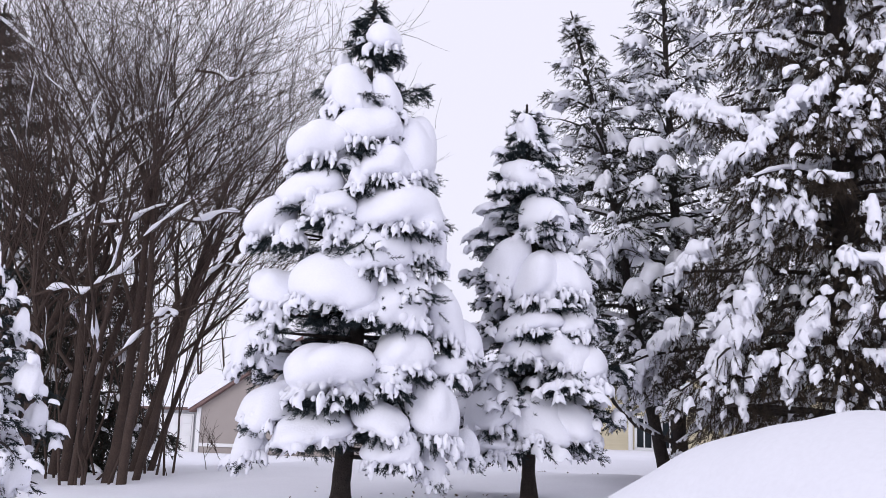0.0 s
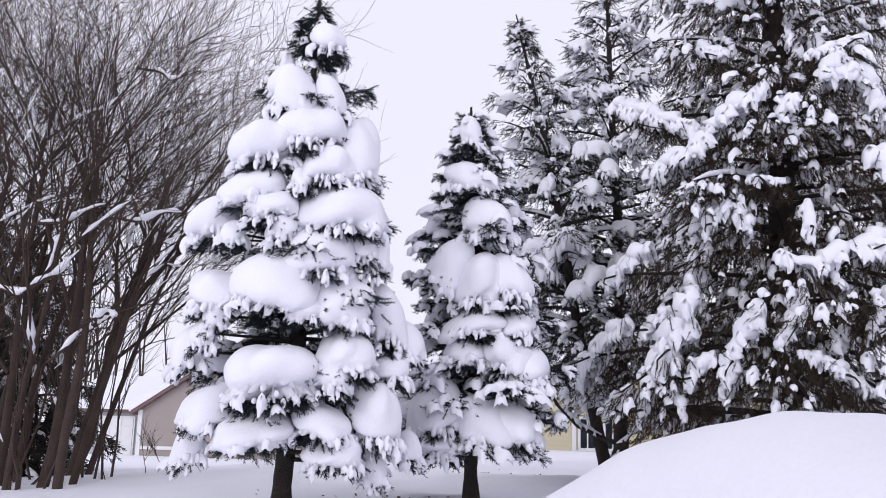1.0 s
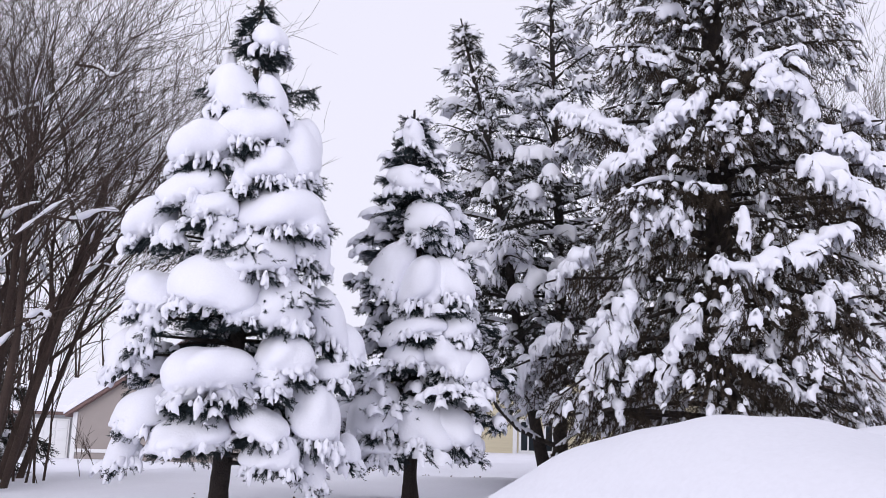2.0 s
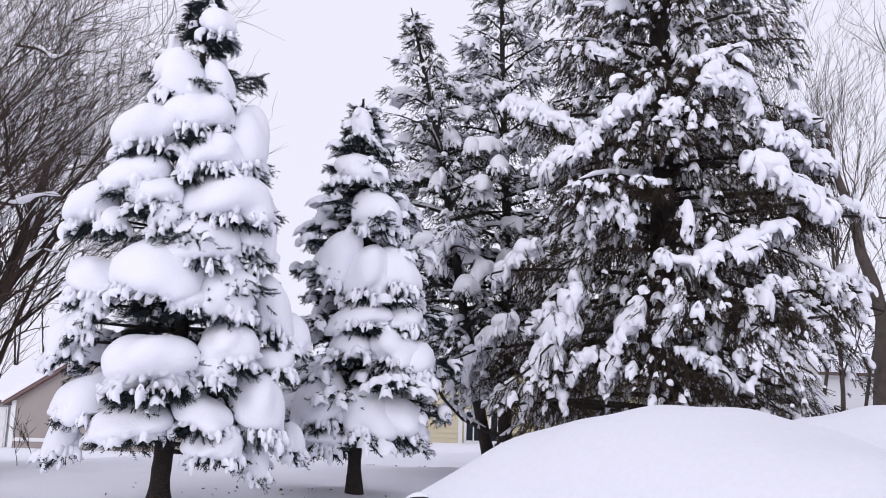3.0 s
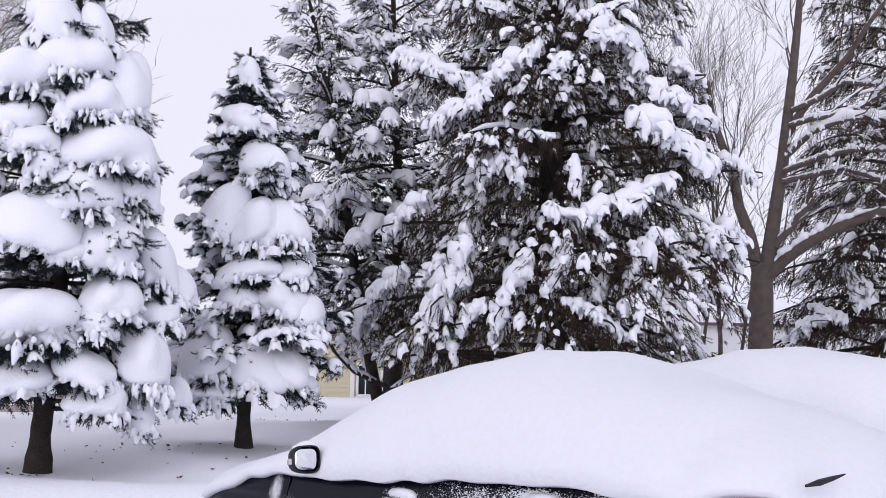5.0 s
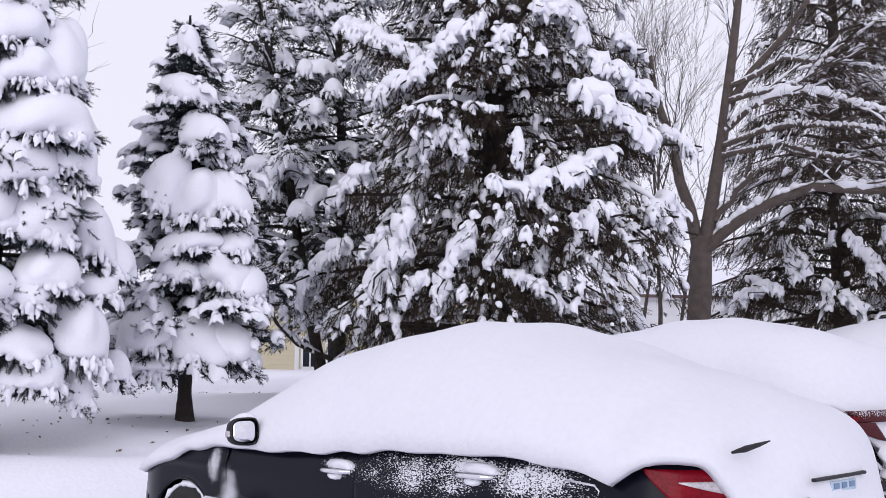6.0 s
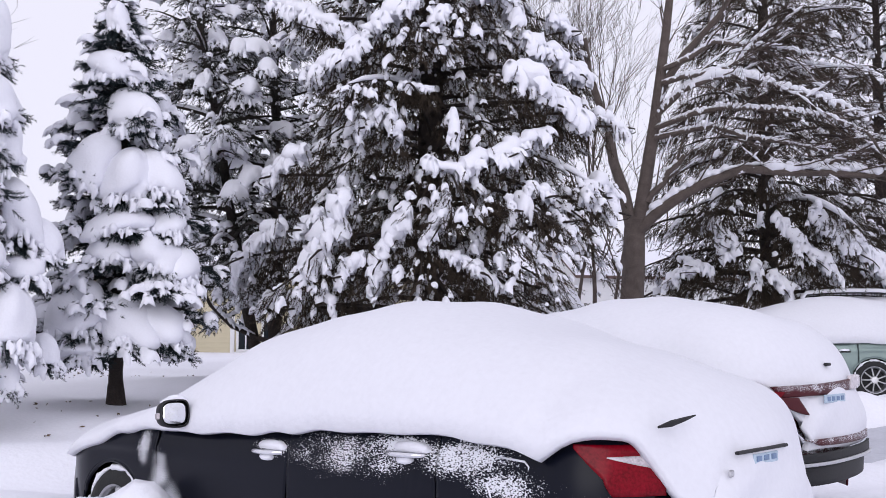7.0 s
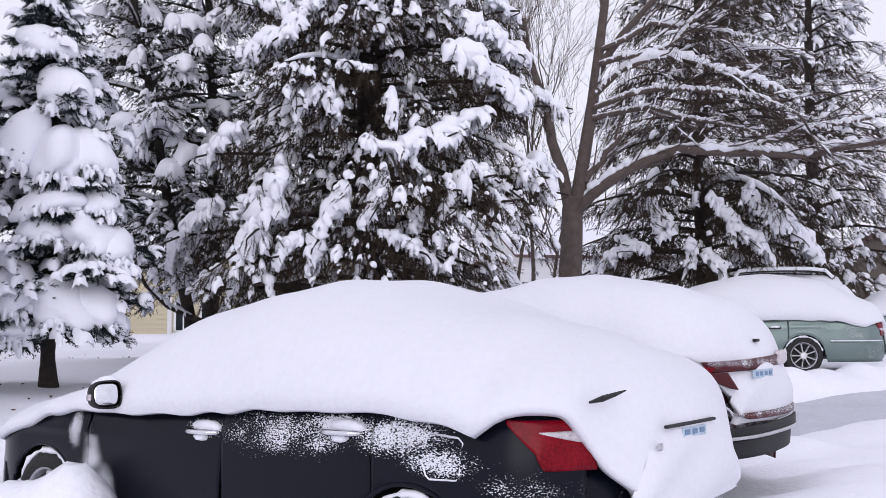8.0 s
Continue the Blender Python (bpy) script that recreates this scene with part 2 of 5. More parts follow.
def pillow(rng, length, width, thick, droop, side_droop=0.35, fringe=0.09, finger=0.22, rings=11, seg=54):
    """A cushion of snow on a bough: lumpy rounded top, bulging sides, a fringe of fingers below. x points outwards."""
    th = np.arange(seg) * 2 * np.pi / seg
    rim = np.ones(seg)
    for k, a in ((2, 0.10), (3, 0.12), (5, 0.07)):
        rim += a * np.sin(k * th + rng.uniform(0, 6.28))
    ph = rng.uniform(0, 6.28)
    lobes = max(5, min(seg // 3, int(1.6 * (length + width) / fringe / 1.5)))
    warp = th + 0.16 * np.sin(2 * th + ph) + 0.10 * np.sin(5 * th + ph * 2)
    tooth = np.abs(np.sin(lobes * warp * 0.5 + ph)) ** 0.8
    amp = np.clip(0.55 + 0.4 * np.sin(3 * th + ph) + 0.45 * np.sin(7 * th - ph), 0.0, 1.2)
    size = math.sqrt(length * width)
    waves = [(unit(rng.normal(size=3)) * rng.uniform(5, 14) / size, rng.uniform(0, 6.28)) for _ in range(5)]
    rows = []
    for i in range(rings + 3):
        a = min(i / rings, 1.0) * 2.0
        rho, zt = math.sin(a) ** 0.8 if i else 0.0, math.cos(a)
        w = float(np.clip((a - 1.15) / 0.75, 0, 1)) ** 1.8
        if i > rings:
            rho, w = rho * (0.62, 0.02)[i - rings - 1], w * (0.5, 0.0)[i - rings - 1]
        rr = rho * (rim + finger * amp * (tooth - 0.45) * w)
        x, y = rr * np.cos(th) * 0.5 * length, rr * np.sin(th) * 0.5 * width
        z = thick * (zt ** 0.75 if zt > 0 else 0.55 * zt) * np.ones(seg)
        if i > rings:
            z = z + 0.06 * thick
        p = np.stack([x, y, z], -1)
        lump = sum(np.sin(p @ k + f) for k, f in waves) * 0.027 * size
        p = p * (1 + lump[:, None] / (0.5 * size))
        x, y = p[:, 0], p[:, 1]
        p[:, 2] += -droop * ((x / length + 0.5) ** 2) * length - side_droop * (2 * y / width) ** 2 * width * 0.5
        p[:, 2] -= w * tooth * amp * (0.035 + 0.30 * finger * min(size, 0.5))
        rows.append(p)
    return np.concatenate(rows), grid_faces(rings + 3, seg, True)


def cushion(rng, w, h, seg=132, rings=34):
    """A heap of snow on a bough: several rounded lobes grown into one, with short stubby fingers round its lower rim. x points outwards."""
    th, ph = np.arange(seg) * 2 * np.pi / seg, np.linspace(0, np.pi, rings)
    T, P = np.meshgrid(th, ph)
    d = np.stack([np.sin(P) * np.cos(T), np.sin(P) * np.sin(T), np.cos(P)], -1)
    far = 1 / np.sqrt((d[..., 0] ** 2 + d[..., 1] ** 2) / 0.45 ** 2 + d[..., 2] ** 2 / np.where(d[..., 2] > 0, 0.42, 0.25) ** 2)
    reach = far ** 14
    balls = []
    for i in range(7):
        a, r = i * 0.9 + rng.uniform(-0.4, 0.4), rng.uniform(0.20, 0.30)
        balls.append((r * math.cos(a), r * math.sin(a), rng.uniform(-0.20, 0.20), rng.uniform(0.17, 0.27)))
    n = max(10, int(w / 0.030))
    for i in range(n):
        a = (i + rng.uniform(-0.3, 0.3)) * 2 * math.pi / n
        r = rng.uniform(0.37, 0.48)
        balls.append((r * math.cos(a), r * math.sin(a), rng.uniform(-0.42, -0.12), rng.uniform(0.016, 0.034) / w + 0.012))
    for x, y, z, q in balls:
        c = np.array([x, y, z])
        b = d @ c
        disc = b * b - (c @ c - q * q)
        t = np.where((disc > 0) & (b > 0), b + np.sqrt(np.maximum(disc, 0)), 0)
        reach = reach + t ** 14
    p = d * (reach ** (1 / 14))[..., None] * np.array([w, w, h])
    size = math.sqrt(w * h)
    for _ in range(4):
        k = unit(rng.normal(size=3)) * rng.uniform(6, 16) / size
        p = p * (1 + 0.018 * np.sin(p @ k + rng.uniform(0, 6)))[..., None]
    lean, roll, side = rng.uniform(0.15, 0.5), rng.uniform(-0.35, 0.35), rng.uniform(0.1, 0.35)
    p[..., 2] -= h * (lean * (p[..., 0] / w + 0.25) + side * (2 * p[..., 1] / w) ** 2 * 0.5 + roll * p[..., 1] / w)
    return p.reshape(-1, 3), grid_faces(rings, seg, True)[:, ::-1]


def claw_template(rng, seg=13, rings=2):
    """A small cap of snow on a spray, with fingers that point outwards and hang, 1 long."""
    v, f = pillow(rng, 1.0, 0.8, 0.24, 0.3, 0.4, 0.33, 0.62, rings + 2, seg)
    k = (rings + 3) * seg
    f = f[(f < k).all(1)]
    return v[:k] + np.array([0.4, 0, 0.05]), np.concatenate([f[:, [0, 1, 2]], f[:, [0, 2, 3]]])

# ---- ground ----


def ramp(x, pts):
    return np.interp(x, [p[0] for p in pts], [p[1] for p in pts])


def soft(x, a, b):
    t = np.clip((np.asarray(x, float) - a) / (b - a), 0, 1)
    return t * t * (3 - 2 * t)


LEFT = ((-400, 0.05), (4, 0.08), (7, 0.16), (8.6, 0.26), (9.6, 0.44), (10.6, 0.56), (12.6, 0.70), (17, 0.84), (22, 0.95), (38, 1.32), (60, 1.4), (900, 1.4))
FARLEFT = ((-400, 0.05), (4, 0.1), (7, 0.25), (10, 0.5), (13, 0.58), (22, 0.62), (44, 0.5), (900, 0.5))
RIGHT = ((-400, 0.05), (4, 0.07), (7, 0.10), (9, 0.18), (11.5, 0.36), (14, 0.52), (16, 0.62), (18, 0.95), (21, 1.15), (30, 1.5), (900, 1.6))


def ground_z(x, y):
    x, y = np.asarray(x, float), np.asarray(y, float)
    a, b = soft(x, -9, -3.5), soft(x, 3.5, 8)
    z = ramp(y, FARLEFT) * (1 - a) + ramp(y, LEFT) * a
    z = z * (1 - b) + ramp(y, RIGHT) * b
    near = np.exp(-((x - 1) ** 2 + (y - 10) ** 2) / 900)
    z = z + near * 0.05 * (np.sin(x * 0.9 + 1.3 * np.sin(y * 0.5)) * np.sin(y * 0.8 + 0.5) + 0.5 * np.sin(x * 2.3 + y * 1.1) * np.sin(y * 2.0 - x))
    # hollow that a plough left along the kerb, with a bank behind it
    along = soft(x, -7, -3) * (1 - soft(x, 0.4, 2.5))
    c = y - (9.0 + 0.12 * x + 0.25 * np.sin(x * 1.7))
    z = z - 0.14 * along * np.exp(-(c / 0.45) ** 2) + 0.10 * along * np.exp(-((c - 0.9) / 0.4) ** 2)
    # drift against the sedan's front wheel
    cx, cy = (x - 0.4) * 0.574 - (y - 6.0) * 0.819, (x - 0.4) * 0.819 + (y - 6.0) * 0.574
    z = z + 0.44 * np.exp(-(((cx - 0.4) / 0.75) ** 4 + ((cy + 0.22) / 0.36) ** 2))
    z = z + 0.20 * np.exp(-(((cx - 0.62) / 0.24) ** 2 + ((cy + 0.10) / 0.20) ** 2))
    z = z + 0.20 * np.exp(-(((x + 0.75) / 0.9) ** 2 + ((y - 7.3) / 0.8) ** 2))
    z = z + 0.16 * np.exp(-(((x - 4.2) / 1.2) ** 2 + ((y - 2.8) / 1.2) ** 2))
    # snow heaped between and behind the parked tails, with a hollow under the crossover's
    z = z + 0.24 * np.exp(-(((x - 4.9) / 1.2) ** 2 + ((y - 4.3) / 1.0) ** 2)) + 0.16 * np.exp(-(((x - 6.3) / 1.0) ** 2 + ((y - 5.6) / 1.0) ** 2))
    z = z - 0.16 * np.exp(-(((x - 5.3) / 0.45) ** 2 + ((y - 5.75) / 0.45) ** 2))
    z = z + 0.03 * np.exp(-(((x - 6) / 2.5) ** 2 + ((y - 6) / 2.5) ** 2)) * (np.sin(x * 5 + np.sin(y * 4)) + np.sin(y * 6.5 - x * 2))
    # cleared path across the yard
    path = soft(x, -2.5, 0.5) * (1 - soft(x, 6, 9))
    z = z - 0.16 * path * soft(y, 19.0, 19.25) * (1 - soft(y, 21.2, 22.0)) + 0.14 * path * np.exp(-((y - 23.5) / 1.2) ** 2)
    # the cleared lane on the other side of the cars, and the bank beyond it
    d = y - 0.25 * (x - 9)
    lane = soft(x, 5.5, 7.5)
    z = z - 0.12 * lane * soft(d, 9.2, 9.6) * (1 - soft(d, 11.6, 11.9))
    lumpy = 0.05 * np.sin(x * 3.1 + np.sin(y * 2)) + 0.04 * np.sin(x * 7.3 + y * 2)
    z = z + lane * (0.20 + lumpy) * np.exp(-((d - 12.35) / 0.42) ** 2)
    z = z + lane * (0.06 + lumpy) * np.exp(-((d - 8.7) / 0.5) ** 2)
    return z


def axis_steps(lo, hi, step, far):
    a = list(np.arange(lo, hi, step))
    s, up = step, []
    while (up[-1] if up else hi) < far:
        s *= 1.25
        up.append((up[-1] if up else hi) + s)
    s, dn = step, []
    while (dn[-1] if dn else lo) > -far:
        s *= 1.25
        dn.append((dn[-1] if dn else lo) - s)
    return np.array(dn[::-1] + a + [hi] + up)


gx, gy = axis_steps(-9, 15, 0.11, 1500), axis_steps(2.5, 24, 0.11, 1500)
GX, GY = np.meshgrid(gx, gy, indexing="ij")
gv = np.stack([GX, GY, ground_z(GX, GY)], -1).reshape(-1, 3)
tagged(new("ground", mesh("ground", gv, grid_faces(len(gx), len(gy)), GROUND)), "deep unbroken snow over lawn and parking lot", "ground", kind="structure")

lx = np.linspace(6.5, 40, 120)
ld = np.linspace(9.55, 11.65, 14)
LX, LD = np.meshgrid(lx, ld, indexing="ij")
LY = LD + 0.25 * (LX - 9)
ruts = -0.025 * (np.exp(-((LD - 10.2) / 0.12) ** 2) + np.exp(-((LD - 11.1) / 0.12) ** 2))
lv = np.stack([LX, LY, ground_z(LX, LY) + 0.012 + ruts * 0.3], -1).reshape(-1, 3)
tagged(new("road", mesh("road", lv, grid_faces(120, 14)[:, ::-1], PACKED)), "ploughed lane of greyish packed snow", "road", kind="structure")

# ---- conifers ----
rng0 = np.random.default_rng(5)
SPRAYS = [spray_template(rng0), spray_template(rng0, 18, 0.28, 0.062), spray_template(rng0, 20, 0.2, 0.05)]
LUMPS = [lump_template(rng0) for _ in range(4)]
CLAWS = [claw_template(rng0) for _ in range(6)]


EYE_SIDE = np.array([0.8, -0.43])


def snow_bough(rng, pts, r, fingers=1.0):
    """A long lumpy ridge of snow that lies along a bough, with clumps hanging off both sides."""
    p = np.asarray(pts, float)
    seg = np.concatenate([[0], np.cumsum(np.linalg.norm(np.diff(p, axis=0), axis=1))])
    n = max(9, int(seg[-1] / (r * 0.35)))
    t = np.linspace(0, seg[-1], n)
    q = np.stack([np.interp(t, seg, p[:, k]) for k in range(3)], -1)
    ker = np.hanning(7)[1:-1]
    for k in range(3):
        q[:, k] = np.convolve(np.pad(q[:, k], 2, mode="edge"), ker / ker.sum(), "valid")
    q += np.stack([np.convolve(np.pad(rng.normal(size=n) * r * 0.30, 2, mode="edge"), ker / ker.sum(), "valid") for _ in range(3)], -1)
    x = np.linspace(0, 1, n)
    rad = r * (0.74 + 0.20 * np.sin(t / r * 1.9 + rng.uniform(0, 6)) + 0.15 * np.sin(t / r * 4.1 + rng.uniform(0, 6)))
    rad *= np.minimum(1, np.minimum(x, 1 - x) * 5 + 0.06)
    v, f = tubes([(q[None], rad[None])], 12)
    v = v.reshape(n, 12, 3)
    low = v[..., 2] < q[:, None, 2]
    v[..., 2] = np.where(low, q[:, None, 2] + (v[..., 2] - q[:, None, 2]) * rng.uniform(0.3, 0.9, (n, 12)), v[..., 2])
    v += rng.normal(size=v.shape) * r * 0.05
    chunks = [(v.reshape(-1, 3), tri_faces(f))]
    k = int(n * 1.7 * fingers)
    i = rng.integers(0, n, k)
    tan = unit(np.gradient(q, axis=0))[i]
    side = unit(np.cross(tan, np.array([0, 0, 1.0])) + 1e-6) * rng.choice([-1, 1], (k, 1))
    d = unit(side * rng.uniform(0.4, 1, (k, 1)) + tan * rng.uniform(-0.2, 0.9, (k, 1)) + np.array([0, 0, -1.0]) * rng.uniform(0.35, 1.3, (k, 1)))
    s = unit(np.cross(np.array([0, 0, 1.0]), d) + 1e-6)
    L = r * rng.uniform(0.7, 1.75, (k, 1))
    loc = q[i] + side * rad[i][:, None] * 0.35 - np.array([0, 0, 1.0]) * rad[i][:, None] * 0.1
    fr = np.stack([d * L, s * L * rng.uniform(0.5, 0.85, (k, 1)), np.cross(d, s) * L * 0.9], 1)
    which = rng.integers(0, 6, k)
    for j in range(6):
        if (which == j).any():
            chunks.append(scatter(CLAWS[j][0], CLAWS[j][1], fr[which == j], loc[which == j]))
    return join(chunks), q


def tri_faces(q):
    return np.concatenate([q[:, [0, 1, 2]], q[:, [0, 2, 3]]])


def spruce(name, label, x, y, height, radius, clear, limbs, seed, needles, trunk_r, pillows=(), ribbons=(), lean=(0, 0), power=0.85, tilt=0.15, sag=0.45,
           density=70, spray_size=0.17, hang=0.5, snow=0.6, pw=0.62, thick=0.2, dust=0.3, dust_size=0.15, finger=0.22, template=0, gaps=0.0, flat=0.7, droop=0.2,
           side_droop=0.35, claw=0.75, fringe=0.10, inner=0.0, bare_front=False, reach=1.0, tip=0, crust=1.0, group=""):
    """pillows: (across, height of the top, width, depth) of the cushions on the side towards the street; ribbons: lines of (across, height) with a radius."""
    rng = np.random.default_rng(seed)
    z0 = float(ground_z(x, y)) - 0.05
    root = thing(name, Matrix.Translation((x, y, z0)), label, "tree", group)
    H = height
    away = unit(np.array([x, y]) - EYE_SIDE)
    ahead, across = np.array([-away[0], -away[1], 0]), np.array([away[1], -away[0], 0])

    def axis(z):
        t = np.asarray(z) / H
        return np.stack([lean[0] * t + 0.04 * np.sin(t * 7 + seed), lean[1] * t, np.asarray(z)], -1)

    tz = np.linspace(0, H, 16)
    tr = trunk_r * (1 - tz / H) ** 0.8 + 0.012
    tr[0] *= 1.35
    v, f = tubes([(axis(np.linspace(0, H, 60))[None], np.interp(np.linspace(0, H, 60), tz, tr)[None])], 14)
    v = v + rng.normal(size=v.shape) * trunk_r * 0.06
    part("trunk", mesh("trunk", v, f, BARK), root, "dark rough trunk")

    def crown(z):
        t = np.clip((z - clear) / (H - clear), 0, 1)
        return radius * (1 - t) ** power * (0.86 + 0.14 * min(1, t * 8)) + 0.06

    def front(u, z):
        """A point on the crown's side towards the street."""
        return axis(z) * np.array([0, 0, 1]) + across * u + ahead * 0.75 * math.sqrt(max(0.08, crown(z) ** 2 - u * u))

    specs = []
    for i in range(limbs):
        t = ((i + rng.uniform(0, 1)) / limbs) ** 0.95
        z = clear + (H - clear - 0.15) * t
        specs.append((z, i * 2.39996 + rng.uniform(-0.4, 0.4), crown(z) * rng.uniform(0.72, 1.08) * reach * min(1.0, 0.2 + 3.4 * (1 - t)), True))
    for i in range(tip):
        z = H - 0.75 + 0.62 * (i + rng.uniform()) / tip
        specs.append((z, i * 2.39996, (0.07 + 0.24 * (H - z)) * rng.uniform(0.8, 1.2), False))
    stacks_p, stacks_r, sp_loc, sp_dir, sp_size, lump_loc, lump_fr = [], [], [], [], [], [], []
    ridge_p, ridge_r, small = [], [], []
    s8 = np.linspace(0, 1, 8)
    for z, az, R, wide in specs:
        up = np.clip((z - clear) / (H - clear), 0, 1)
        tl, sg = tilt + 0.45 * up, sag * (1 - 0.5 * up) * rng.uniform(0.75, 1.2)
        if not wide:
            tl, sg = 0.7, 0.3
        c, s = math.cos(az), math.sin(az)
        out, side = np.array([c, s, 0]), np.array([-s, c, 0])
        base = axis(max(0.3, z))
        bend = rng.uniform(-0.15, 0.15)

        def at(q):
            q = np.asarray(q)[..., None]
            return base + out * R * q + side * R * bend * q * q + np.array([0, 0, 1.0]) * R * (tl * q - sg * q * q)

        line = at(s8)
        stacks_p.append(line)
        stacks_r.append((0.010 + 0.016 * R) * (1 - s8 * 0.8))
        if rng.uniform() < inner:
            rr = (0.016 + 0.022 * R * rng.uniform(0.5, 1.2)) * (1 - 0.4 * s8) * (0.8 + 0.4 * rng.uniform(size=8))
            rr[0], rr[-1] = 0.004, 0.01
            ridge_p.append(line + np.array([0, 0, 1.0]) * (stacks_r[-1] + rr * 0.4)[:, None])
            ridge_r.append(rr)
        n = int(density * R * (0.5 + R * 0.3)) + 12
        q = rng.uniform(0.12, 1.02, n) ** 0.8
        lat = rng.normal(size=n) * 0.47
        w = R * 0.36 * (1.15 - q * 0.75) + 0.05
        p = at(q) + side * (lat * w)[:, None]
        p[:, 2] -= np.abs(lat) * w * 0.35 + rng.uniform(0, 1, n) ** 2 * hang * 0.35 * min(1.0, R)
        d = out * rng.uniform(0.3, 1, n)[:, None] + side * (lat * 1.1)[:, None] + rng.normal(size=(n, 3)) * 0.25
        d[:, 2] -= hang * rng.uniform(0.2, 1.6, n)
        if gaps:
            keep = rng.uniform(size=n) > gaps
            p, d = p[keep], d[keep]
        sp_loc.append(p)
        sp_dir.append(d)
        sp_size.append(spray_size * rng.uniform(0.65, 1.35, len(p)))
        pick = rng.uniform(size=len(p)) < dust
        k = int(pick.sum())
        if k:
            lp = p[pick] + np.array([0, 0, 1.0]) * dust_size * 0.15
            dd = unit(d[pick] * np.array([1, 1, 0.4]))
            ss = unit(np.cross(np.array([0, 0, 1.0]), dd) + 1e-6)
            nn = np.cross(dd, ss)
            L = dust_size * (0.45 + 1.3 * rng.uniform(0, 1, k) ** 2)[:, None]
            lump_loc.append(lp + dd * L * 0.4)
            lump_fr.append(np.stack([dd * L * 1.2, ss * L * rng.uniform(0.6, 1.0, (k, 1)), nn * L], 1))
        facing = float(out @ ahead)
        if wide and rng.uniform() < snow and not (bare_front and facing > -0.15):
            size = min(0.6, R * 0.5) * rng.uniform(0.6, 1.05)
            q0, L, W, T, off = rng.uniform(0.55, 0.85), size, size * pw * rng.uniform(0.8, 1.2), thick * (0.45 + 0.5 * size), rng.uniform(-0.15, 0.15)
            tan = out + side * 2 * bend * q0 + np.array([0, 0, 1.0]) * (tl - 2 * sg * q0)
            X = unit(tan * np.array([1, 1, flat]))
            Y = unit(np.cross(np.array([0, 0, 1.0]), X))
            Z = np.cross(X, Y)
            pv, pf = pillow(rng, L, W, T, droop * rng.uniform(0.6, 1.4), side_droop, fringe, finger, rings=6, seg=36)
            small.append((pv @ np.stack([X, Y, Z]) + at(q0) + side * off * R + Z * 0.02, pf))
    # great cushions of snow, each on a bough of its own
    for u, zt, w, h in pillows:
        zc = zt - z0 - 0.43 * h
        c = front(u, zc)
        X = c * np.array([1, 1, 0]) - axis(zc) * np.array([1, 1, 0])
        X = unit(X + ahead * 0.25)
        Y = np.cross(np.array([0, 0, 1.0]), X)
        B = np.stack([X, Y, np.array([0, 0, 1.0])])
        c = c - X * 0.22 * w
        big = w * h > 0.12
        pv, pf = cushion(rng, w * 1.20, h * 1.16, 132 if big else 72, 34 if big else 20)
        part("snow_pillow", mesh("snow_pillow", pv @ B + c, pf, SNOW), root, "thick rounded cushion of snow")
        m = int(w / 0.032)
        th = rng.uniform(-2.6, 2.6, m)
        rim = rng.uniform(0.40, 0.55, m) * w
        lx, ly = rim * np.cos(th), rim * np.sin(th)
        lump_loc.append(np.stack([lx, ly, -0.20 * h - 0.30 * h * (lx / w + 0.25) - 0.25 * h * (2 * ly / w) ** 2 * 0.5 - rng.uniform(0, 0.14, m) * h], -1) @ B + c)
        dd = unit(np.stack([np.cos(th), np.sin(th), -rng.uniform(0.3, 1.3, m)], -1)) @ B
        ss = unit(np.cross(np.array([0, 0, 1.0]), dd) + 1e-6)
        L = rng.uniform(0.07, 0.17, (m, 1))
        lump_fr.append(np.stack([dd * L, ss * L * rng.uniform(0.5, 0.8, (m, 1)), np.cross(dd, ss) * L], 1))
        stem_a = axis(max(0.3, zc - 0.15 * w))
        stem_b = c + X * w * 0.3 - np.array([0, 0, 0.16 * h])
        stacks_p.append(stem_a + (stem_b - stem_a) * s8[:, None])
        stacks_r.append(0.028 * (1 - s8 * 0.7))
        n = int((520 * w * w + 40) * crust)
        r, th = np.sqrt(rng.uniform(0.05, 1.0, n)) * 0.46 * w, rng.uniform(0, 6.283, n)
        lx, ly = r * np.cos(th), r * np.sin(th)
        lz = -0.24 * h - 0.34 * h * (lx / w + 0.5) ** 2 - 0.26 * h * (2 * ly / w) ** 2 * 0.5 - rng.uniform(0, 0.10, n)
        sp_loc.append(np.stack([lx, ly, lz], -1) @ B + c)
        dl = np.stack([np.cos(th) + 0.4, np.sin(th), -rng.uniform(0.4, 1.5, n)], -1) + rng.normal(size=(n, 3)) * 0.3
        sp_dir.append(dl @ B)
        sp_size.append(spray_size * rng.uniform(0.6, 1.15, n))
    for pts, r in ribbons:
        p3 = np.array([front(u, zt - z0) for u, zt in pts])
        (bv, bf), q = snow_bough(rng, p3, r * 0.78, 1.5)
        part("snow_bough", mesh("snow_bough", bv, bf, SNOW), root, "long ridge of snow along a drooping bough")
        inward = axis(np.clip(q[:, 2] + 0.3, 0.3, H)) * np.array([1, 1, 0]) + np.array([0, 0, 1.0]) * q[:, 2:3]
        n = int(len(q) * 9 * crust)
        i = rng.integers(0, len(q), n)
        sp_loc.append(q[i] + (inward[i] - q[i]) * rng.uniform(0, 0.22, (n, 1)) + rng.normal(size=(n, 3)) * r * 0.55 - np.array([0, 0, 1.0]) * rng.uniform(0.25, 1.5, (n, 1)) * r)
        sp_dir.append(rng.normal(size=(n, 3)) * 0.5 + np.array([0, 0, -hang]) + ahead * 0.3)
        sp_size.append(spray_size * rng.uniform(0.65, 1.3, n))
        a, b = inward[0], q[0]
